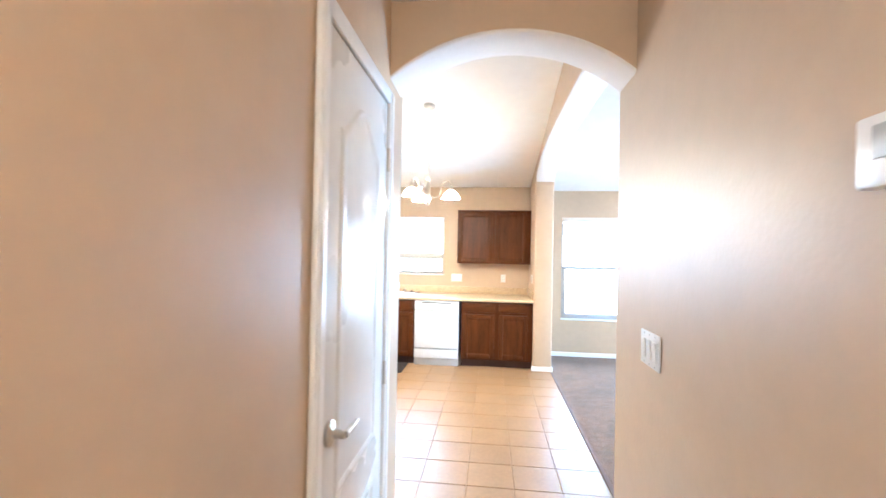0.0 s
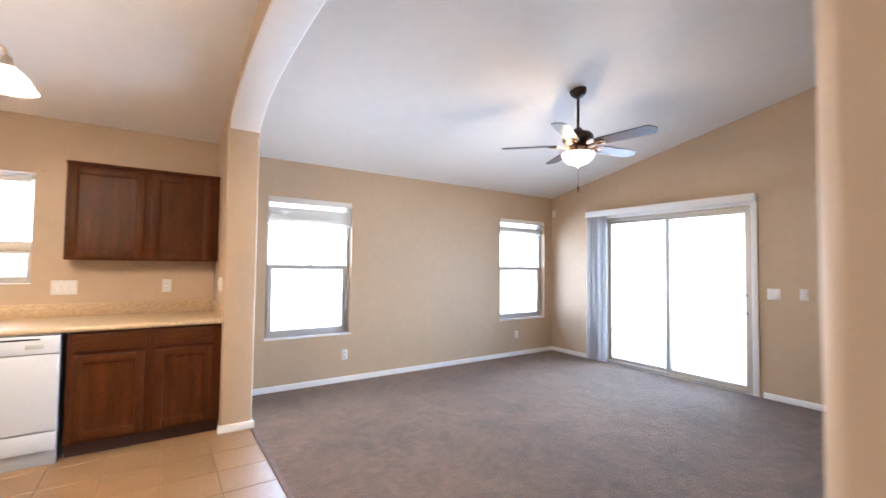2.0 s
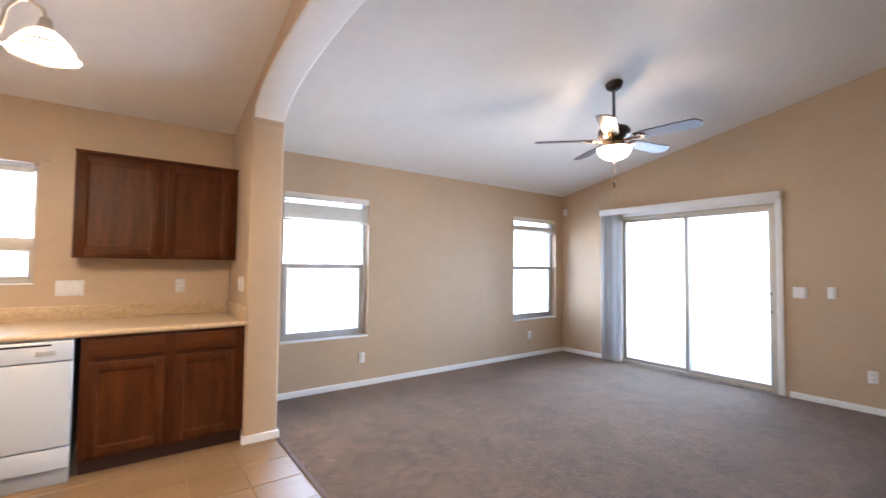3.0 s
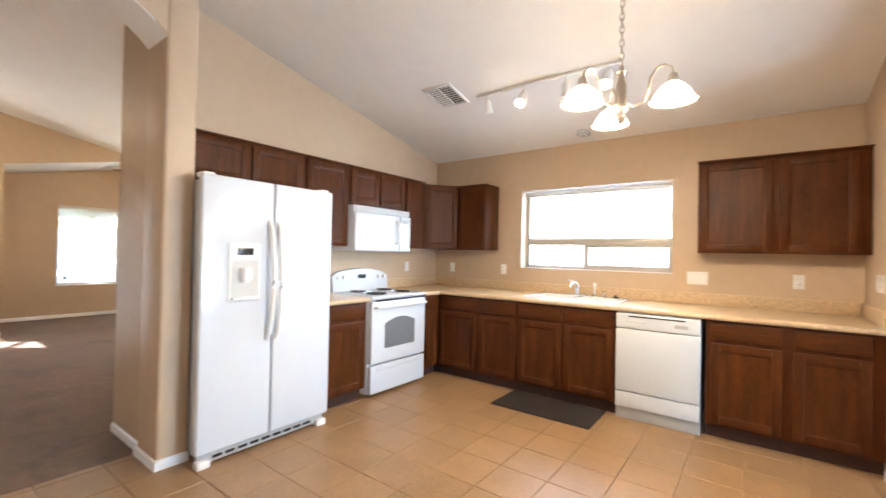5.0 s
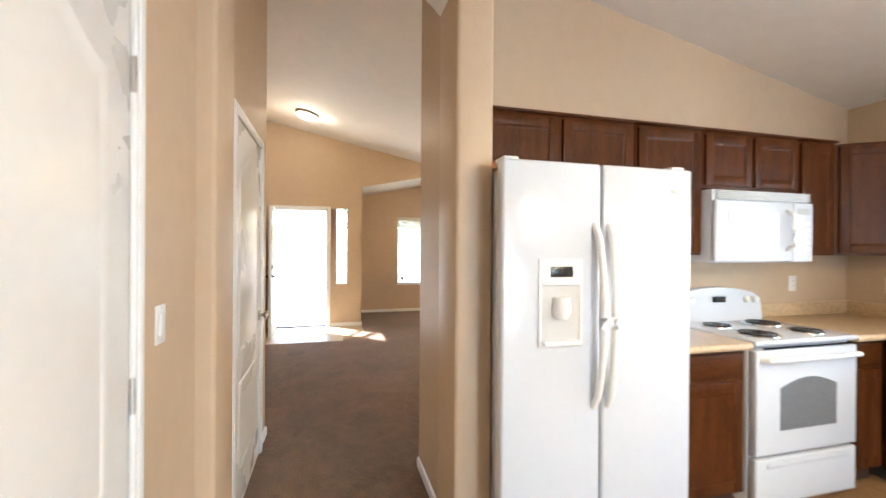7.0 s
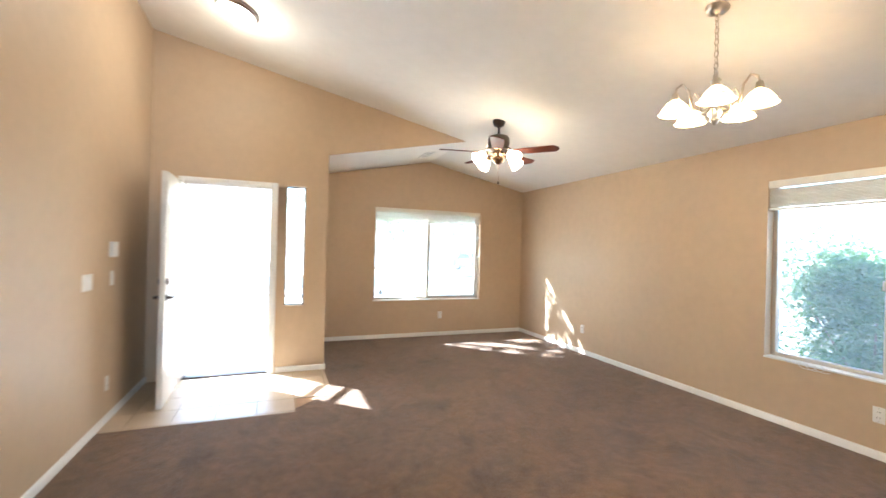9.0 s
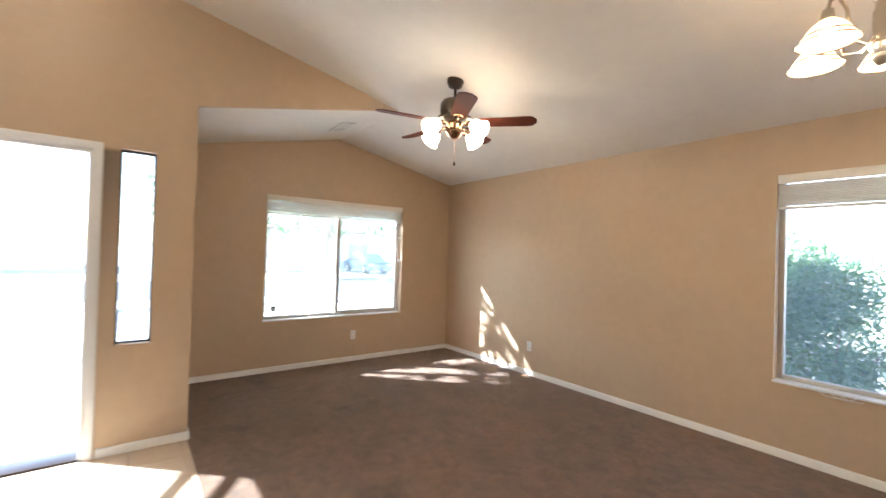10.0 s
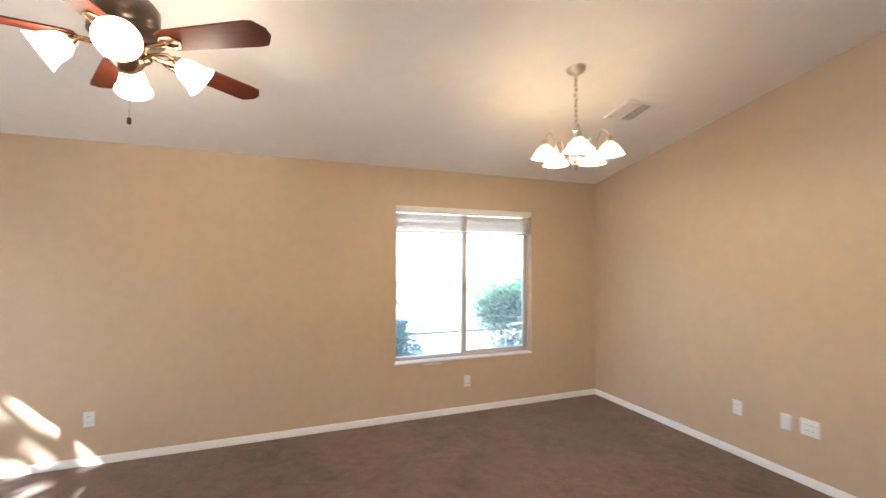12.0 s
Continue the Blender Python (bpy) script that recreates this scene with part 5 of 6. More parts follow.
def vent(at, w, h, turn, tilt, label):
    t = thing("ceiling_vent", label, "vent", group="ceiling vents")
    part("frame", ring(bmesh.new(), -w / 2, w / 2, -h / 2, h / 2, -0.012, 0.0, 0.028, 0.003), WHITEP, t)
    # flat dark sheet: the shade behind the louvres put into colour, no real opening
    part("backing", B(-w / 2 + 0.02, w / 2 - 0.02, -0.003, -0.001, -h / 2 + 0.02, h / 2 - 0.02), DUCT_SHADE, t, "dark sheet in place of the duct's shade")
    part("divider", B(-0.008, 0.008, -0.011, -0.002, -h / 2 + 0.026, h / 2 - 0.026, 0.002), WHITEP, t)
    for sx in (-1, 1):
        for i in range(9):
            z = -h / 2 + 0.045 + i * (h - 0.09) / 8
            bm = B(-w / 4 + 0.016, w / 4 - 0.016, -0.003, 0.003, -0.007, 0.007, 0.001)
            s = part("slat", bm, WHITEP, t)
            s.matrix_local = pose(sx * w / 4, -0.008, z, sx * 48)
    t.matrix_world = pose(*at, 0, 0, turn) @ pose(0, 0, 0, 90 + tilt)
    return t


vent((-2.113, 5.63, roof(0, 5.63)), 0.31, 0.34, 0, ct, "white louvred ceiling register in the kitchen")
vent((-4.37, 5.65, roof(0, 5.65)), 0.29, 0.28, 0, ct, "white louvred ceiling register in the dining area")
vent((-9.2, 4.98, roof(-9.5, 4.98)), 0.36, 0.16, 0, -ct, "white louvred ceiling register in the window alcove")
t = thing("smoke_alarm", "round white smoke alarm on the sloping ceiling", "smoke alarm")
part("body", lathe(bmesh.new(), [(0, 0), (0.065, 0), (0.065, -0.02), (0.05, -0.035), (0, -0.036)], n=28), GREYP, t)
part("grille", lathe(bmesh.new(), [(0.02, -0.036), (0.045, -0.0365), (0.04, -0.040), (0.02, -0.04), (0.02, -0.036)], n=24), WHITEP, t)
t.matrix_world = pose(-1.19, 6.70, roof(0, 6.70), ct)


# ---- plates on the walls ----
def plate(at, turn, kind, label, gangs=1, size=1.0):
    """A wall plate; local -y looks into the room."""
    t = thing({"outlet": "wall_outlet", "switch": "light_switch", "blank": "cover_plate"}[kind], label, {"outlet": "outlet", "switch": "switch", "blank": "cover plate"}[kind])
    w, h = (0.07 + 0.046 * (gangs - 1)) * size, 0.115 * size
    part("plate", B(-w / 2, w / 2, -0.006, 0.0, -h / 2, h / 2, 0.003), WHITEP, t)
    for g in range(gangs):
        x = (g - (gangs - 1) / 2) * 0.046 * size
        if kind == "outlet":
            f = part("socket", B(x - 0.017, x + 0.017, -0.008, -0.005, -0.034, 0.034, 0.002), TRIM, t)
            for z in (-0.02, 0.02):
                part("slot", B(x - 0.009, x - 0.006, -0.0086, -0.0075, z - 0.005, z + 0.005), BLACK, f)
                part("slot", B(x + 0.006, x + 0.009, -0.0086, -0.0075, z - 0.005, z + 0.005), BLACK, f)
        elif kind == "switch":
            r = part("rocker", B(x - 0.0165, x + 0.0165, -0.011, -0.005, -0.033, 0.033, 0.003), TRIM, t)
            r.matrix_local = pose(0, 0, 0, 2.5)
        for z in (-0.048, 0.048):
            part("screw", lathe(bmesh.new(), [(0, 0), (0.003, 0), (0.002, 0.0012), (0, 0.0014)], n=8, m=pose(x, -0.006, z, 90)), GREYP, t)
    return placed(t, *at, turn)


plate((0.475, NK, 1.15), 0, "outlet", "white outlet above the kitchen worktop")
plate((-0.22, NK, 1.145), 0, "switch", "wide white switch and outlet plate above the worktop", 3)
plate((-2.18, NK, 1.15), 0, "outlet", "white outlet beside the kitchen window")
plate((-2.92, NK, 1.15), 0, "outlet", "white outlet near the kitchen corner")
plate((WK, 6.35, 1.155), 90, "outlet", "white outlet above the worktop beside the range")
plate((0.85, 6.35, 1.18), -90, "outlet", "white outlet on the pillar side")
plate((0.85, 6.47, 1.18), -90, "switch", "white switch on the pillar side")
plate((2.227, NW, 0.313), 0, "outlet", "white outlet low on the family room wall")
plate((4.96, NW, 0.32), 0, "outlet", "white outlet low on the family room wall")
plate((EW, 4.07, 1.10), -90, "switch", "white double switch beside the patio door", 2)
plate((EW, 3.82, 1.11), -90, "switch", "white single switch on the family room wall")
plate((EW, 3.55, 0.34), -90, "outlet", "white outlet low on the family room wall")
plate((EW, 6.33, 0.345), -90, "outlet", "white outlet low beside the vertical blind")
plate((-5.14, NW, 0.32), 0, "outlet", "white outlet below the dining window")
plate((-8.3, NW, 0.35), 0, "outlet", "white outlet low on the living room wall")
plate((XL, 5.54, 0.34), 90, "outlet", "white outlet below the living room window")
plate((WD, 5.42, 0.39), -90, "outlet", "white outlet low on the dining room wall")
plate((WD, 5.07, 0.40), -90, "blank", "white cable plate low on the dining room wall")
plate((WD, 4.92, 0.41), -90, "outlet", "white square outlet low on the dining room wall", 2)
plate((-7.09, SL, 1.13), 180, "switch", "white triple switch on the entry wall", 3)
plate((-7.55, SL, 1.13), 180, "switch", "white single switch on the entry wall")
plate((-7.50, SL, 0.31), 180, "outlet", "white outlet low on the entry wall")
plate((-1.15, SK, 1.17), 180, "switch", "white switch beside the pantry door")
plate((-2.27, SK, 1.17), 180, "switch", "white switch between the pantry door and archway")
plate((HR, 2.08, 1.205), -90, "switch", "white triple switch on the hallway wall", 3)
t = thing("thermostat", "white thermostat with a grey display on the hallway wall", "thermostat")
part("case", B(-0.07, 0.07, -0.028, 0.0, -0.05, 0.05, 0.006), WHITEP, t)
part("display", B(-0.04, 0.04, -0.031, -0.026, -0.012, 0.034, 0.002), GREYP, t, "grey display")
placed(t, HR, 1.20, 1.66, -90)
t = thing("door_chime", "small white door chime box on the entry wall", "chime")
part("case", B(-0.05, 0.05, -0.035, 0.0, -0.06, 0.06, 0.005), WHITEP, t)
part("grille", B(-0.035, 0.035, -0.038, -0.034, -0.04, -0.01, 0.002), TRIM, t)
placed(t, -7.53, SL, 1.36, 180)
t = thing("alarm_sensor", "small white alarm sensor high in the corner", "sensor")
part("case", B(-0.03, 0.03, -0.045, 0.0, -0.055, 0.055, 0.008), WHITEP, t)
part("lens", B(-0.02, 0.02, -0.049, -0.044, -0.045, -0.005, 0.003), TRIM, t)
placed(t, EW - 0.002, NW - 0.06, 2.22, -60)
t = thing("round_cover_plate", "round white cover plate low on the family room wall", "cover plate")
part("disc", lathe(bmesh.new(), [(0, 0), (0.085, 0), (0.083, 0.008), (0.06, 0.013), (0, 0.014)], n=32, m=pose(0, 0, 0, 90)), WHITEP, t)
part("screw", lathe(bmesh.new(), [(0, 0.014), (0.006, 0.014), (0.004, 0.016), (0, 0.0165)], n=10, m=pose(0, 0, 0, 90)), GREYP, t)
placed(t, EW, 3.10, 0.27, -90)


# small things at the dining and living room windows
t = thing("looped_cord", "white blind cord lying looped over the dining window sill", "cord")
pts = [(-5.62 + 0.10 * k / 20 + 0.05 * math.cos(k * 0.55), NW - 0.022, 0.555 + 0.025 * math.sin(k * 0.55)) for k in range(34)]
part("loop", tube(bmesh.new(), pts, 0.0028, 6), TRIM, t)
part("tail", tube(bmesh.new(), [(-5.45, NW - 0.02, 0.566), (-5.35, NW - 0.022, 0.560), (-5.27, NW - 0.02, 0.568)], 0.0028, 6), TRIM, t)
t = thing("window_sticker", "small round dark alarm sticker on the window glass", "sticker")
part("disc", lathe(bmesh.new(), [(0, 0), (0.035, 0), (0.034, 0.002), (0, 0.002)], n=20, m=pose(XL - 0.115, 4.56, 0.72, 0, 90)), BLACK, t)
part("band", B(XL - 0.1125, XL - 0.1115, 4.535, 4.585, 0.712, 0.728), WHITEP, t)
for z in (1.30, 1.62, 1.90):
    t = thing("blind_clip", "small white blind clip on the window jamb", "clip", group="blind clips")
    part("clip", B(XL - 0.07, XL - 0.03, 6.225, 6.249, z, z + 0.035, 0.004), TRIM, t)
    part("pin", B(XL - 0.055, XL - 0.045, 6.205, 6.226, z + 0.012, z + 0.022, 0.002), TRIM, t)


# ---- outdoors ----
setting("ground", B(-400, 400, -400, 400, -0.5, -0.16), GRAVEL, "pale desert gravel ground", "ground")
setting("porch_slab", B(-12.2, XE - T, 1.2, 3.55 - T, -0.16, -0.03, 0.01), CONCRETE, "pale concrete entry slab", "pavement")
setting("front_walk", B(-17.2, -12.2, 1.6, 3.0, -0.16, -0.10, 0.01), CONCRETE, "pale concrete front walk", "pavement")
setting("road", B(-27, -18.6, -120, 120, -0.16, -0.150), ASPHALT, "grey asphalt street", "road")
setting("kerb", B(-18.6, -18.3, -120, 120, -0.16, -0.05, 0.02), CONCRETE, "concrete kerb", "kerb")
setting("sidewalk", B(-18.3, -17.2, -120, 120, -0.16, -0.07), CONCRETE, "pale concrete sidewalk", "pavement")
setting("patio_slab", B(EW + T, 9.5, 1.0, 7.4, -0.16, -0.05, 0.01), CONCRETE, "pale concrete patio", "pavement")
# unseen slab, placed to end the sun patch on the entry floor
setting("sun_cut_roof", B(-10.6, XE - T, 1.05, 3.55 - T, 2.62, 2.80), STUCCO, "unseen stucco slab cutting the sun through the front door", "roof")
# unseen block added so its corner shades the south part of the doorway
setting("sun_cut_wall", B(-8.98, XE - T, -3.0, 1.87, -0.16, 3.2), STUCCO, "unseen stucco block bounding the sun patch in the doorway", "wall")

# two made-up slats out of view; only their shadow lines on the entry matter
t = thing("shadow_slats", "two unseen slats casting dark lines across the entry sun patch", "trellis")
for p, q in (((-10.60, 1.05), (-10.02, 0.67)), ((-10.62, 0.72), (-10.15, 0.45))):
    d = (Vector(q) - Vector(p)).normalized() * 0.022
    bm = bmesh.new()
    lo = [bm.verts.new((x, y, 2.63)) for x, y in ((p[0] - d.y, p[1] + d.x), (p[0] + d.y, p[1] - d.x), (q[0] + d.y, q[1] - d.x), (q[0] - d.y, q[1] + d.x))]
    hi = [bm.verts.new((v.co.x, v.co.y, 2.67)) for v in lo]
    bm.faces.new(lo), bm.faces.new(hi)
    for i in range(4):
        bm.faces.new((lo[i], lo[(i + 1) % 4], hi[(i + 1) % 4], hi[i]))
    part("slat", bm, BARK, t)


def leaves(bm, centre, size, n, leaf, seed, hollow=0.35):
    """Many small leaf blades in an uneven crown with gaps."""
    rnd = random.Random(seed)
    lobes = [(Vector((rnd.uniform(-0.55, 0.55) * size[0], rnd.uniform(-0.55, 0.55) * size[1], rnd.uniform(-0.5, 0.55) * size[2])), rnd.uniform(0.35, 0.6)) for _ in range(9)]
    for _ in range(n):
        c, r = rnd.choice(lobes)
        d = Vector((rnd.gauss(0, 1), rnd.gauss(0, 1), rnd.gauss(0, 1))).normalized() * (rnd.uniform(hollow, 1.0) ** 0.6)
        p = Vector(centre) + c + Vector((d.x * size[0], d.y * size[1], d.z * size[2])) * r
        q = Euler((rnd.uniform(-0.9, 0.9), rnd.uniform(-0.9, 0.9), rnd.uniform(0, 6.3))).to_matrix()
        s = leaf * rnd.uniform(0.6, 1.3)
        vs = [bm.verts.new(p + q @ Vector(v)) for v in ((-s, 0, 0), (0, -0.38 * s, 0.08 * s), (s, 0, 0), (0, 0.38 * s, 0.08 * s))]
        bm.faces.new(vs)
    return bm


def tree(at, h, crown, n, leaf, seed, label, lean=(0.3, 0.1), r=0.16):
    t = thing("tree", label, "tree", group="front yard trees")
    rnd = random.Random(seed)
    top = Vector((lean[0], lean[1], h))
    trunk = part("trunk", tube(bmesh.new(), [(0, 0, -0.05), (lean[0] * 0.15, lean[1] * 0.1, h * 0.25), (lean[0] * 0.5, lean[1] * 0.5, h * 0.6), tuple(top)], r, 12, r * 0.62), BARK, t)
    for k in range(7):
        a = 2 * math.pi * k / 7 + rnd.uniform(-0.3, 0.3)
        z0 = h * rnd.uniform(0.7, 1.0)
        s = Vector((lean[0] * z0 / h, lean[1] * z0 / h, z0))
        e = Vector((crown[0] * 0.75 * math.cos(a), crown[1] * 0.75 * math.sin(a), h + crown[2] * rnd.uniform(0.1, 1.0)))
        part("limb", tube(bmesh.new(), [s, s.lerp(e, 0.4) + Vector((0, 0, 0.18)), s.lerp(e, 0.75) + Vector((0, 0, 0.2)), e], r * 0.42, 8, 0.02), BARK, trunk)
    cb = part("crown", leaves(bmesh.new(), (top.x, top.y, h + crown[2] * 0.55), crown, n, leaf, seed), LEAF, t, "loose green crown of small leaves")
    tagged(cb, kind="stuff")
    return placed(t, *at)


tree((-13.6, 6.4, -0.16), 2.5, (2.6, 3.4, 1.6), 6500, 0.085, 3, "shade tree with a pale trunk standing before the living room window")
# next tree stays out of view; its crown is set to dapple the window's sun
tree((-15.3, -0.9, -0.16), 6.2, (2.9, 2.9, 1.9), 560, 0.20, 8, "unseen shade tree whose leafy crown dapples the living room sun")
tree((-31, 14, -0.16), 3.2, (3.4, 3.4, 2.4), 2200, 0.17, 12, "street tree with a wide green crown across the road")
tree((-31, 9.6, -0.16), 3.4, (3.6, 3.6, 2.4), 2200, 0.17, 14, "street tree with a wide green crown across the road")
tree((-30, 23, -0.16), 3.0, (3.2, 3.2, 2.2), 2000, 0.17, 15, "street tree with a wide green crown across the road")


def shrub(at, size, n, seed, label, leaf=0.033):
    t = thing("shrub", label, "shrub", group="side yard shrubs")
    rnd = random.Random(seed)
    for k in range(5):
        a = 2 * math.pi * k / 5
        part("stem", tube(bmesh.new(), [(0.05 * math.cos(a), 0.05 * math.sin(a), 0), (0.2 * size[0] * math.cos(a), 0.2 * size[1] * math.sin(a), size[2] * 0.5), (0.5 * size[0] * math.cos(a), 0.5 * size[1] * math.sin(a), size[2] * 1.1)], 0.014, 6, 0.006), BARK, t)
    c = part("foliage", leaves(bmesh.new(), (0, 0, size[2] * 0.95), size, n, leaf, seed, 0.2), LEAF, t, "dense small green leaves")
    tagged(c, kind="stuff")
    return placed(t, *at)


shrub((-5.95, 8.9, -0.16), (1.15, 0.75, 0.96), 24000, 21, "dense green oleander shrub outside the dining window")
shrub((-3.5, 9.2, -0.16), (0.95, 0.75, 0.80), 15000, 22, "dense green oleander shrub outside the dining window")
shrub((-5.0, 11.6, -0.16), (0.6, 0.5, 0.36), 1300, 23, "low green shrub in the side yard")
shrub((-8.2, 9.5, -0.16), (0.8, 0.7, 0.85), 7000, 24, "dense green oleander shrub outside the dining window")
t = thing("rubbish_bin", "low dark blue wheeled rubbish bin in the side yard", "bin")
bm = B(-0.27, 0.27, -0.3, 0.3, 0.05, 0.6, 0.03)
for v in bm.verts:
    if v.co.z < 0.3:
        v.co.x *= 0.82
        v.co.y *= 0.82
BINB = mat("dark_blue_bin_plastic", (0.03, 0.04, 0.065), 0.5, var=0.15, scale=6)
part("body", bm, BINB, t)
part("lid", B(-0.3, 0.3, -0.33, 0.34, 0.6, 0.66, 0.03, 3), BINB, t)
part("handle", tube(bmesh.new(), [(-0.2, 0.34, 0.54), (-0.2, 0.40, 0.56), (0.2, 0.40, 0.56), (0.2, 0.34, 0.54)], 0.014, 8), BINB, t)
for x in (-0.26, 0.26):
    part("wheel", lathe(bmesh.new(), [(0, -0.025), (0.1, -0.025), (0.11, 0), (0.1, 0.025), (0, 0.025)], n=18, m=pose(x, 0.26, 0.11, 0, 90)), RUBBER, t)
placed(t, -5.2, 10.4, -0.16, 15)
# pipe rail along the side yard
t = thing("pipe_rail", "thin dark metal pipe rail across the side yard", "rail")
part("rail", tube(bmesh.new(), [(-9, 9.75, 0.33), (-1, 9.75, 0.33)], 0.018, 8), BRONZE, t)
for i in range(5):
    part("post", tube(bmesh.new(), [(-8.8 + i * 1.9, 9.75, -0.16), (-8.8 + i * 1.9, 9.75, 0.33)], 0.02, 8), BRONZE, t)


def house(name, x0, x1, y0, y1, h, label, side, eave=0.5):
    """A stuccoed single-storey house with an overhanging hipped roof and windows on one side."""
    t = thing(name, label, "house", group="neighbouring houses")
    part("wall", B(x0, x1, y0, y1, -0.16, h), STUCCO, t)
    bm = bmesh.new()
    a = [bm.verts.new((x, y, h)) for x, y in ((x0 - eave, y0 - eave), (x1 + eave, y0 - eave), (x1 + eave, y1 + eave), (x0 - eave, y1 + eave))]
    b = [bm.verts.new((v.co.x, v.co.y, h + 0.15)) for v in a]
    d = min(x1 - x0, y1 - y0) / 2
    r = [bm.verts.new(p) for p in ((((x0 + d), (y0 + y1) / 2, h + 0.15 + d * 0.36), ((x1 - d), (y0 + y1) / 2, h + 0.15 + d * 0.36)) if x1 - x0 > y1 - y0 else (((x0 + x1) / 2, y0 + d, h + 0.15 + d * 0.36), ((x0 + x1) / 2, y1 - d, h + 0.15 + d * 0.36)))]
    bm.faces.new(a)
    for i in range(4):
        bm.faces.new((a[i], a[(i + 1) % 4], b[(i + 1) % 4], b[i]))
    if x1 - x0 > y1 - y0:
        for f in ((b[0], b[1], r[1], r[0]), (b[1], b[2], r[1]), (b[2], b[3], r[0], r[1]), (b[3], b[0], r[0])):
            bm.faces.new(f)
    else:
        for f in ((b[0], b[1], r[0]), (b[1], b[2], r[1], r[0]), (b[2], b[3], r[1]), (b[3], b[0], r[0], r[1])):
            bm.faces.new(f)
    part("roof", bm, ROOFM, t)
    n = 2 if side == "x1" else 0
    for i in range(n):
        if side == "y0":
            u = x0 + (x1 - x0) * (i + 0.5) / n
            wd = part("window", ring(bmesh.new(), u - 0.8, u + 0.8, 0.8, 2.0, y0 - 0.05, y0, 0.07), ALUW, t)
            part("pane", B(u - 0.73, u + 0.73, y0 - 0.02, y0 - 0.01, 0.87, 1.93), FARG, wd)
        else:
            u = y0 + (y1 - y0) * (i + 0.5) / n
            bm = bmesh.new()
            for (c0, c1, z0, z1) in ((u - 0.9, u + 0.9, 0.75, 0.83), (u - 0.9, u + 0.9, 1.97, 2.05), (u - 0.9, u - 0.82, 0.83, 1.97), (u + 0.82, u + 0.9, 0.83, 1.97)):
                box(bm, x1, x1 + 0.05, c0, c1, z0, z1)
            wd = part("window", bm, ALUW, t)
            part("pane", B(x1 + 0.01, x1 + 0.02, u - 0.82, u + 0.82, 0.83, 1.97), FARG, wd)
    return t


house("house", -13, 9, 17.5, 27, 2.7, "neighbouring tan stucco house beyond the side yard", "y0")
house("house", -46, -36, -16, 0, 2.8, "tan stucco house across the street", "none")
house("house", -46, -36, 6, 22, 2.8, "tan stucco house across the street", "x1")
house("house", -46, -36, 28, 44, 2.8, "tan stucco house across the street", "x1")


def car(at, turn, paint, label):
    t = thing("car", label, "car", group="parked cars")
    bm = bmesh.new()
    prof = [(-2.15, 0.35), (-2.2, 0.62), (-2.1, 0.82), (-1.55, 0.9), (-0.95, 1.36), (-0.55, 1.42), (0.55, 1.40), (1.2, 0.96), (1.95, 0.84), (2.15, 0.7), (2.18, 0.4), (2.1, 0.28), (-2.1, 0.28)]
    rows = []
    for y, k in ((-0.85, 0.0), (-0.80, 0.05), (0.80, 0.05), (0.85, 0.0)):
        rows.append([bm.verts.new((x, y * (0.86 if z > 1.1 else 1), z - (0.05 if not k and z > 0.5 else 0))) for x, z in prof])
    for p, q in zip(rows, rows[1:]):
        for i in range(len(prof)):
            j = (i + 1) % len(prof)
            bm.faces.new((p[i], p[j], q[j], q[i]))
    bm.faces.new(rows[0]), bm.faces.new(rows[-1])
    body = part("body", bm, paint, t)
    for s in (-1, 1):
        bm = bmesh.new()
        bm.faces.new([bm.verts.new((x, s * y, z)) for x, y, z in ((-1.25, 0.862, 0.95), (-0.85, 0.75, 1.3), (0.5, 0.75, 1.3), (0.95, 0.862, 0.97))])
        part("side_window", bm, CARG, body)
        for x in (-1.35, 1.35):
            w = part("wheel", lathe(bmesh.new(), [(0.2, -0.1), (0.31, -0.1), (0.33, -0.06), (0.33, 0.06), (0.31, 0.1), (0.2, 0.1)], n=22, m=pose(x, s * 0.78, 0.33, 90)), RUBBER, t)
            part("rim", lathe(bmesh.new(), [(0, -0.11), (0.06, -0.11), (0.2, -0.09), (0.2, 0.09), (0, 0.09)], n=18, m=pose(x, s * 0.78, 0.33, 90)), NICKEL, w)
        part("headlight", B(2.10, 2.17, s * 0.7 - 0.14, s * 0.7 + 0.14, 0.6, 0.72, 0.02), WHITEP, body)
        part("tail_light", B(-2.19, -2.12, s * 0.7 - 0.12, s * 0.7 + 0.12, 0.66, 0.8, 0.02), mat("red_lens", (0.4, 0.02, 0.02), 0.2), body)
    return placed(t, *at, turn)


car((-32.5, 17.0, -0.16), 0, CARB, "dark blue saloon car parked across the street")


# ---- tiled floors, piece by piece ----
def tile_mesh(w, d, name, material):
    """A ceramic tile with softened edges, its top at z 0.004."""
    bm = bmesh.new()
    e = 0.0025
    lo = [bm.verts.new((x, y, -0.010)) for x, y in ((0, 0), (w, 0), (w, d), (0, d))]
    mi = [bm.verts.new((x, y, 0.001)) for x, y in ((0, 0), (w, 0), (w, d), (0, d))]
    hi = [bm.verts.new((x, y, 0.004)) for x, y in ((e, e), (w - e, e), (w - e, d - e), (e, d - e))]
    bm.faces.new(hi)
    for i in range(4):
        j = (i + 1) % 4
        bm.faces.new((lo[i], lo[j], mi[j], mi[i])), bm.faces.new((mi[i], mi[j], hi[j], hi[i]))
    return mesh_of(name, bm, material, 15)


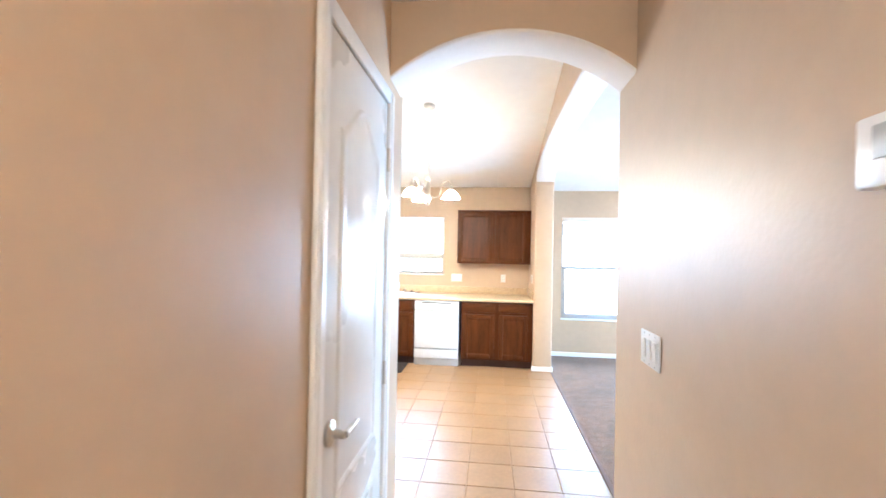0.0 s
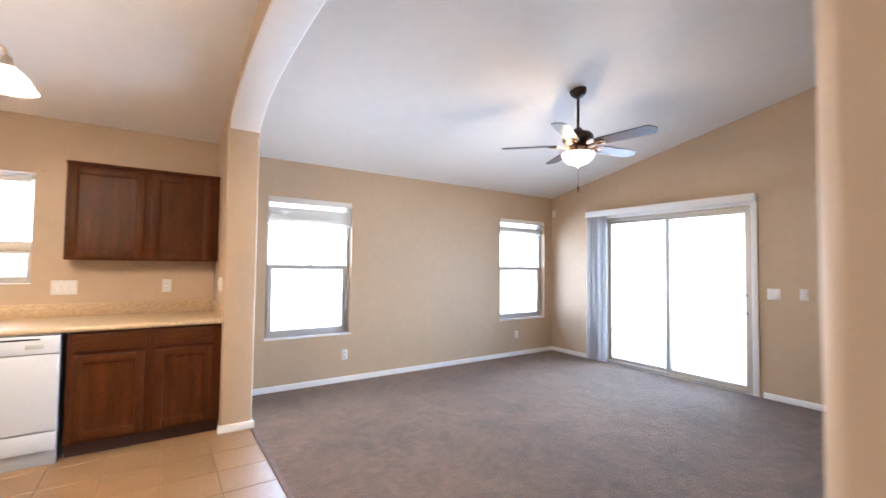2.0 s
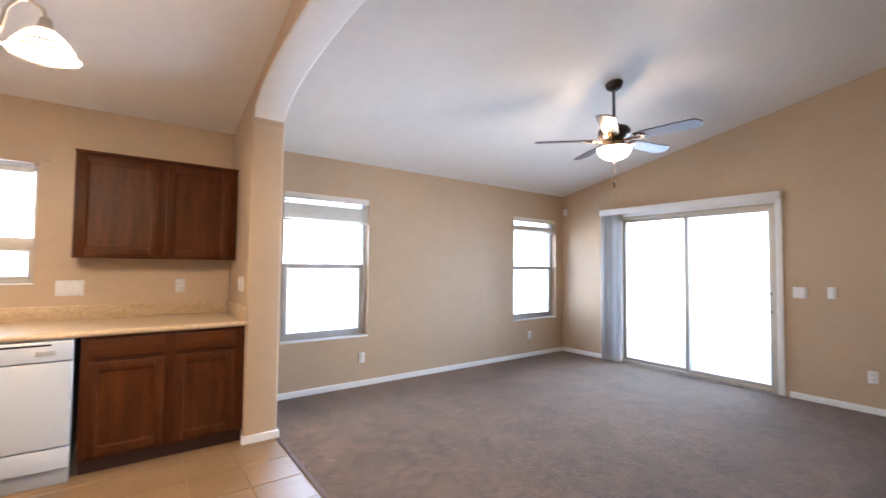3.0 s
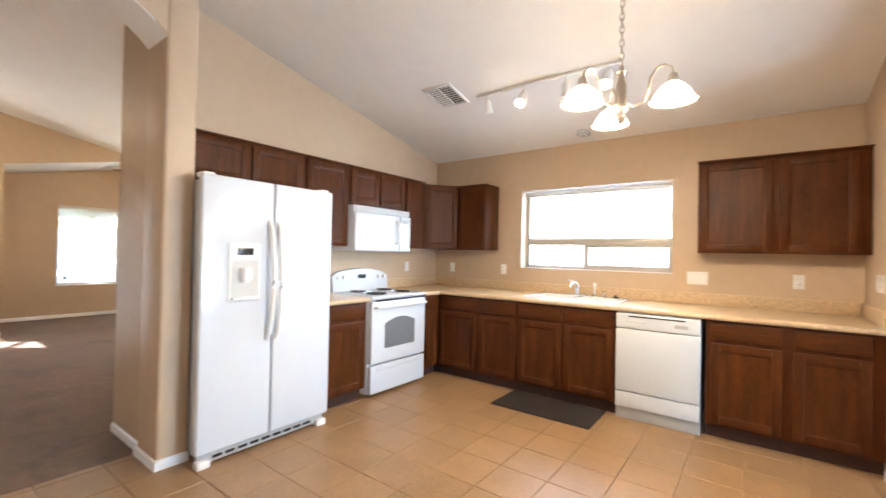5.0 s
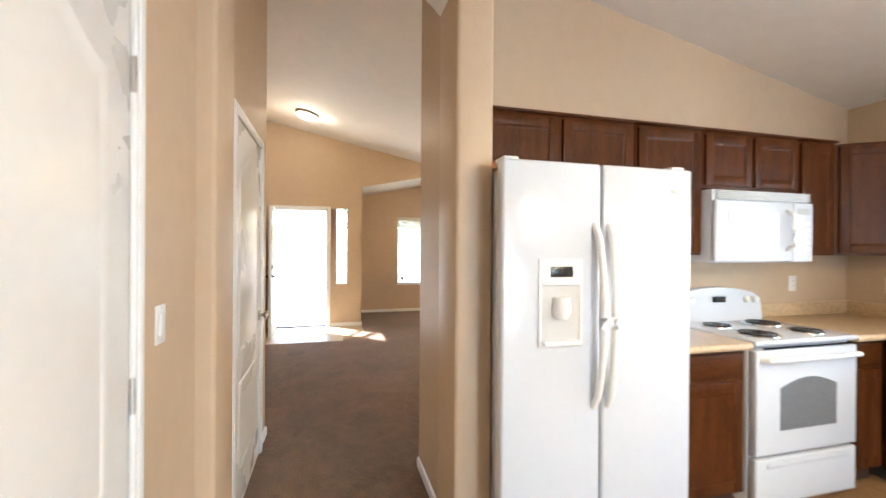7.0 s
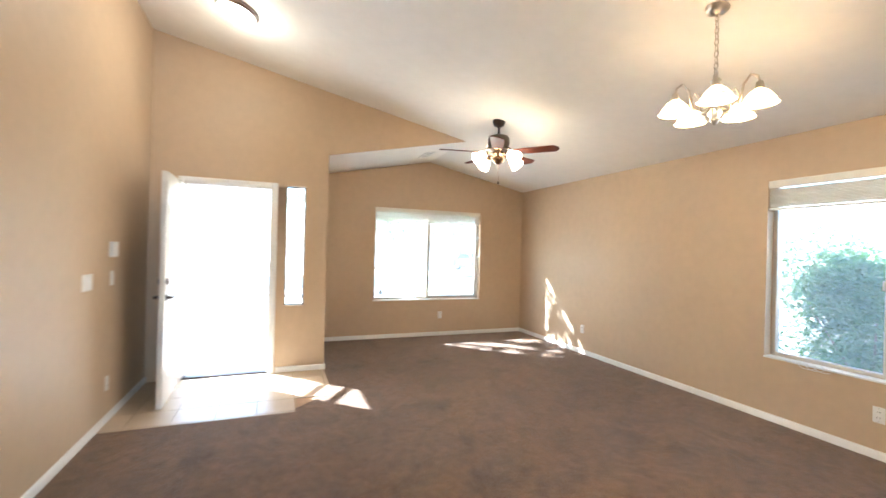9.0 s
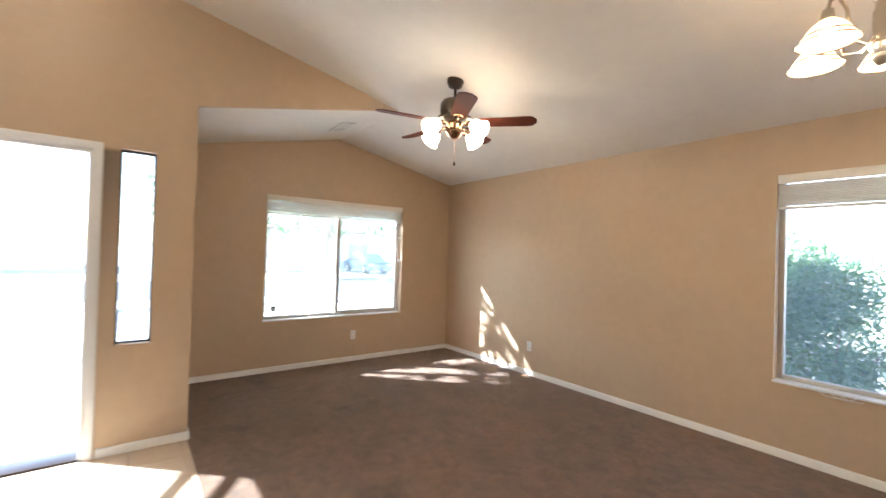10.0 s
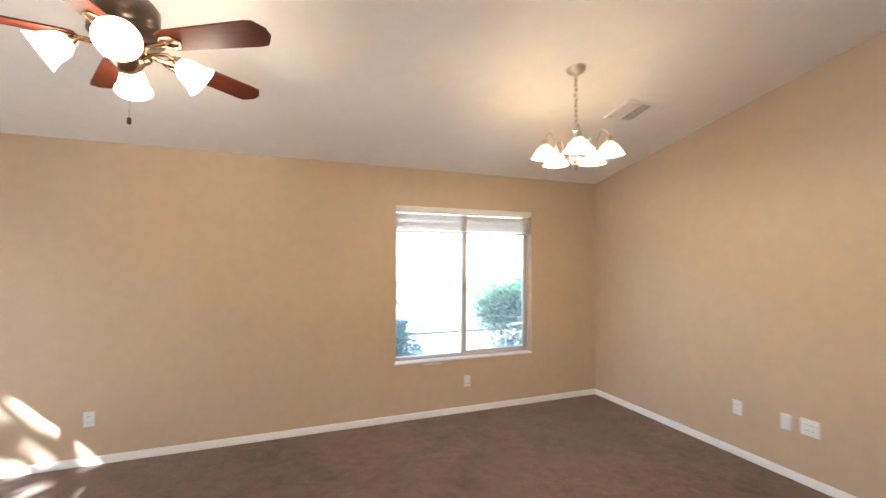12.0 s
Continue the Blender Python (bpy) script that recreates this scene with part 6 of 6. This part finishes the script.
def lay(parent, regions, x_off, y_off, pitch, material, clip=None):
    """Tiles of one pitch over rectangles, cut at their borders, with 4 mm joints."""
    made = {}
    g = 0.004
    for x0, x1, y0, y1 in regions:
        i0, i1 = math.floor((x0 - x_off) / pitch), math.ceil((x1 - x_off) / pitch)
        j0, j1 = math.floor((y0 - y_off) / pitch), math.ceil((y1 - y_off) / pitch)
        for i in range(i0, i1):
            for j in range(j0, j1):
                a0, a1 = max(x0, x_off + i * pitch + g / 2), min(x1, x_off + (i + 1) * pitch - g / 2)
                b0, b1 = max(y0, y_off + j * pitch + g / 2), min(y1, y_off + (j + 1) * pitch - g / 2)
                if a1 - a0 < 0.02 or b1 - b0 < 0.02:
                    continue
                if clip and not clip((a0 + a1) / 2, (b0 + b1) / 2):
                    continue
                key = (round(a1 - a0, 3), round(b1 - b0, 3))
                if key not in made:
                    made[key] = tile_mesh(*key, "tile", material)
                ob = new("tile", made[key])
                ob.parent = parent
                ob.location = (a0, b0, 0.0008 * random.random())


fk = setting("floor_kitchen", B(-2.95, 1.09, 2.40, 6.3, -0.013, -0.003), GROUT, "tan ceramic tile floor with pale grout", "floor")
lay(fk, [(-2.95, 1.08, SK, 6.28)], 0.46, 3.965, 0.305, TILE)
fh = setting("floor_hall", B(HL, HR, -1.6, 2.5, -0.0125, -0.003), GROUT, "tan ceramic tile hallway floor", "floor")
lay(fh, [(HL, HR, -1.6, SK)], 0.46, 3.965, 0.305, TILE)
fe = setting("floor_entry", B(XE, -7.282, SL, 3.55, -0.013, -0.004), GROUT, "cream ceramic tile entry floor", "floor")
lay(fe, [(XE, -7.282, SL, 3.55)], -7.93, 2.58, 0.31, ETILE, lambda x, y: x + y < -7.70 + 3.55 + 0.0 or y < 3.12)
# metal strip where tile meets carpet
t = thing("carpet_strip", "thin carpet edge strip along the family room tiles", "floor strip")
part("strip", B(1.075, 1.105, SK, 6.14, -0.004, 0.007, 0.003), mat("carpet_edge", (0.16, 0.11, 0.09), 0.8, var=0.3, scale=20), t)
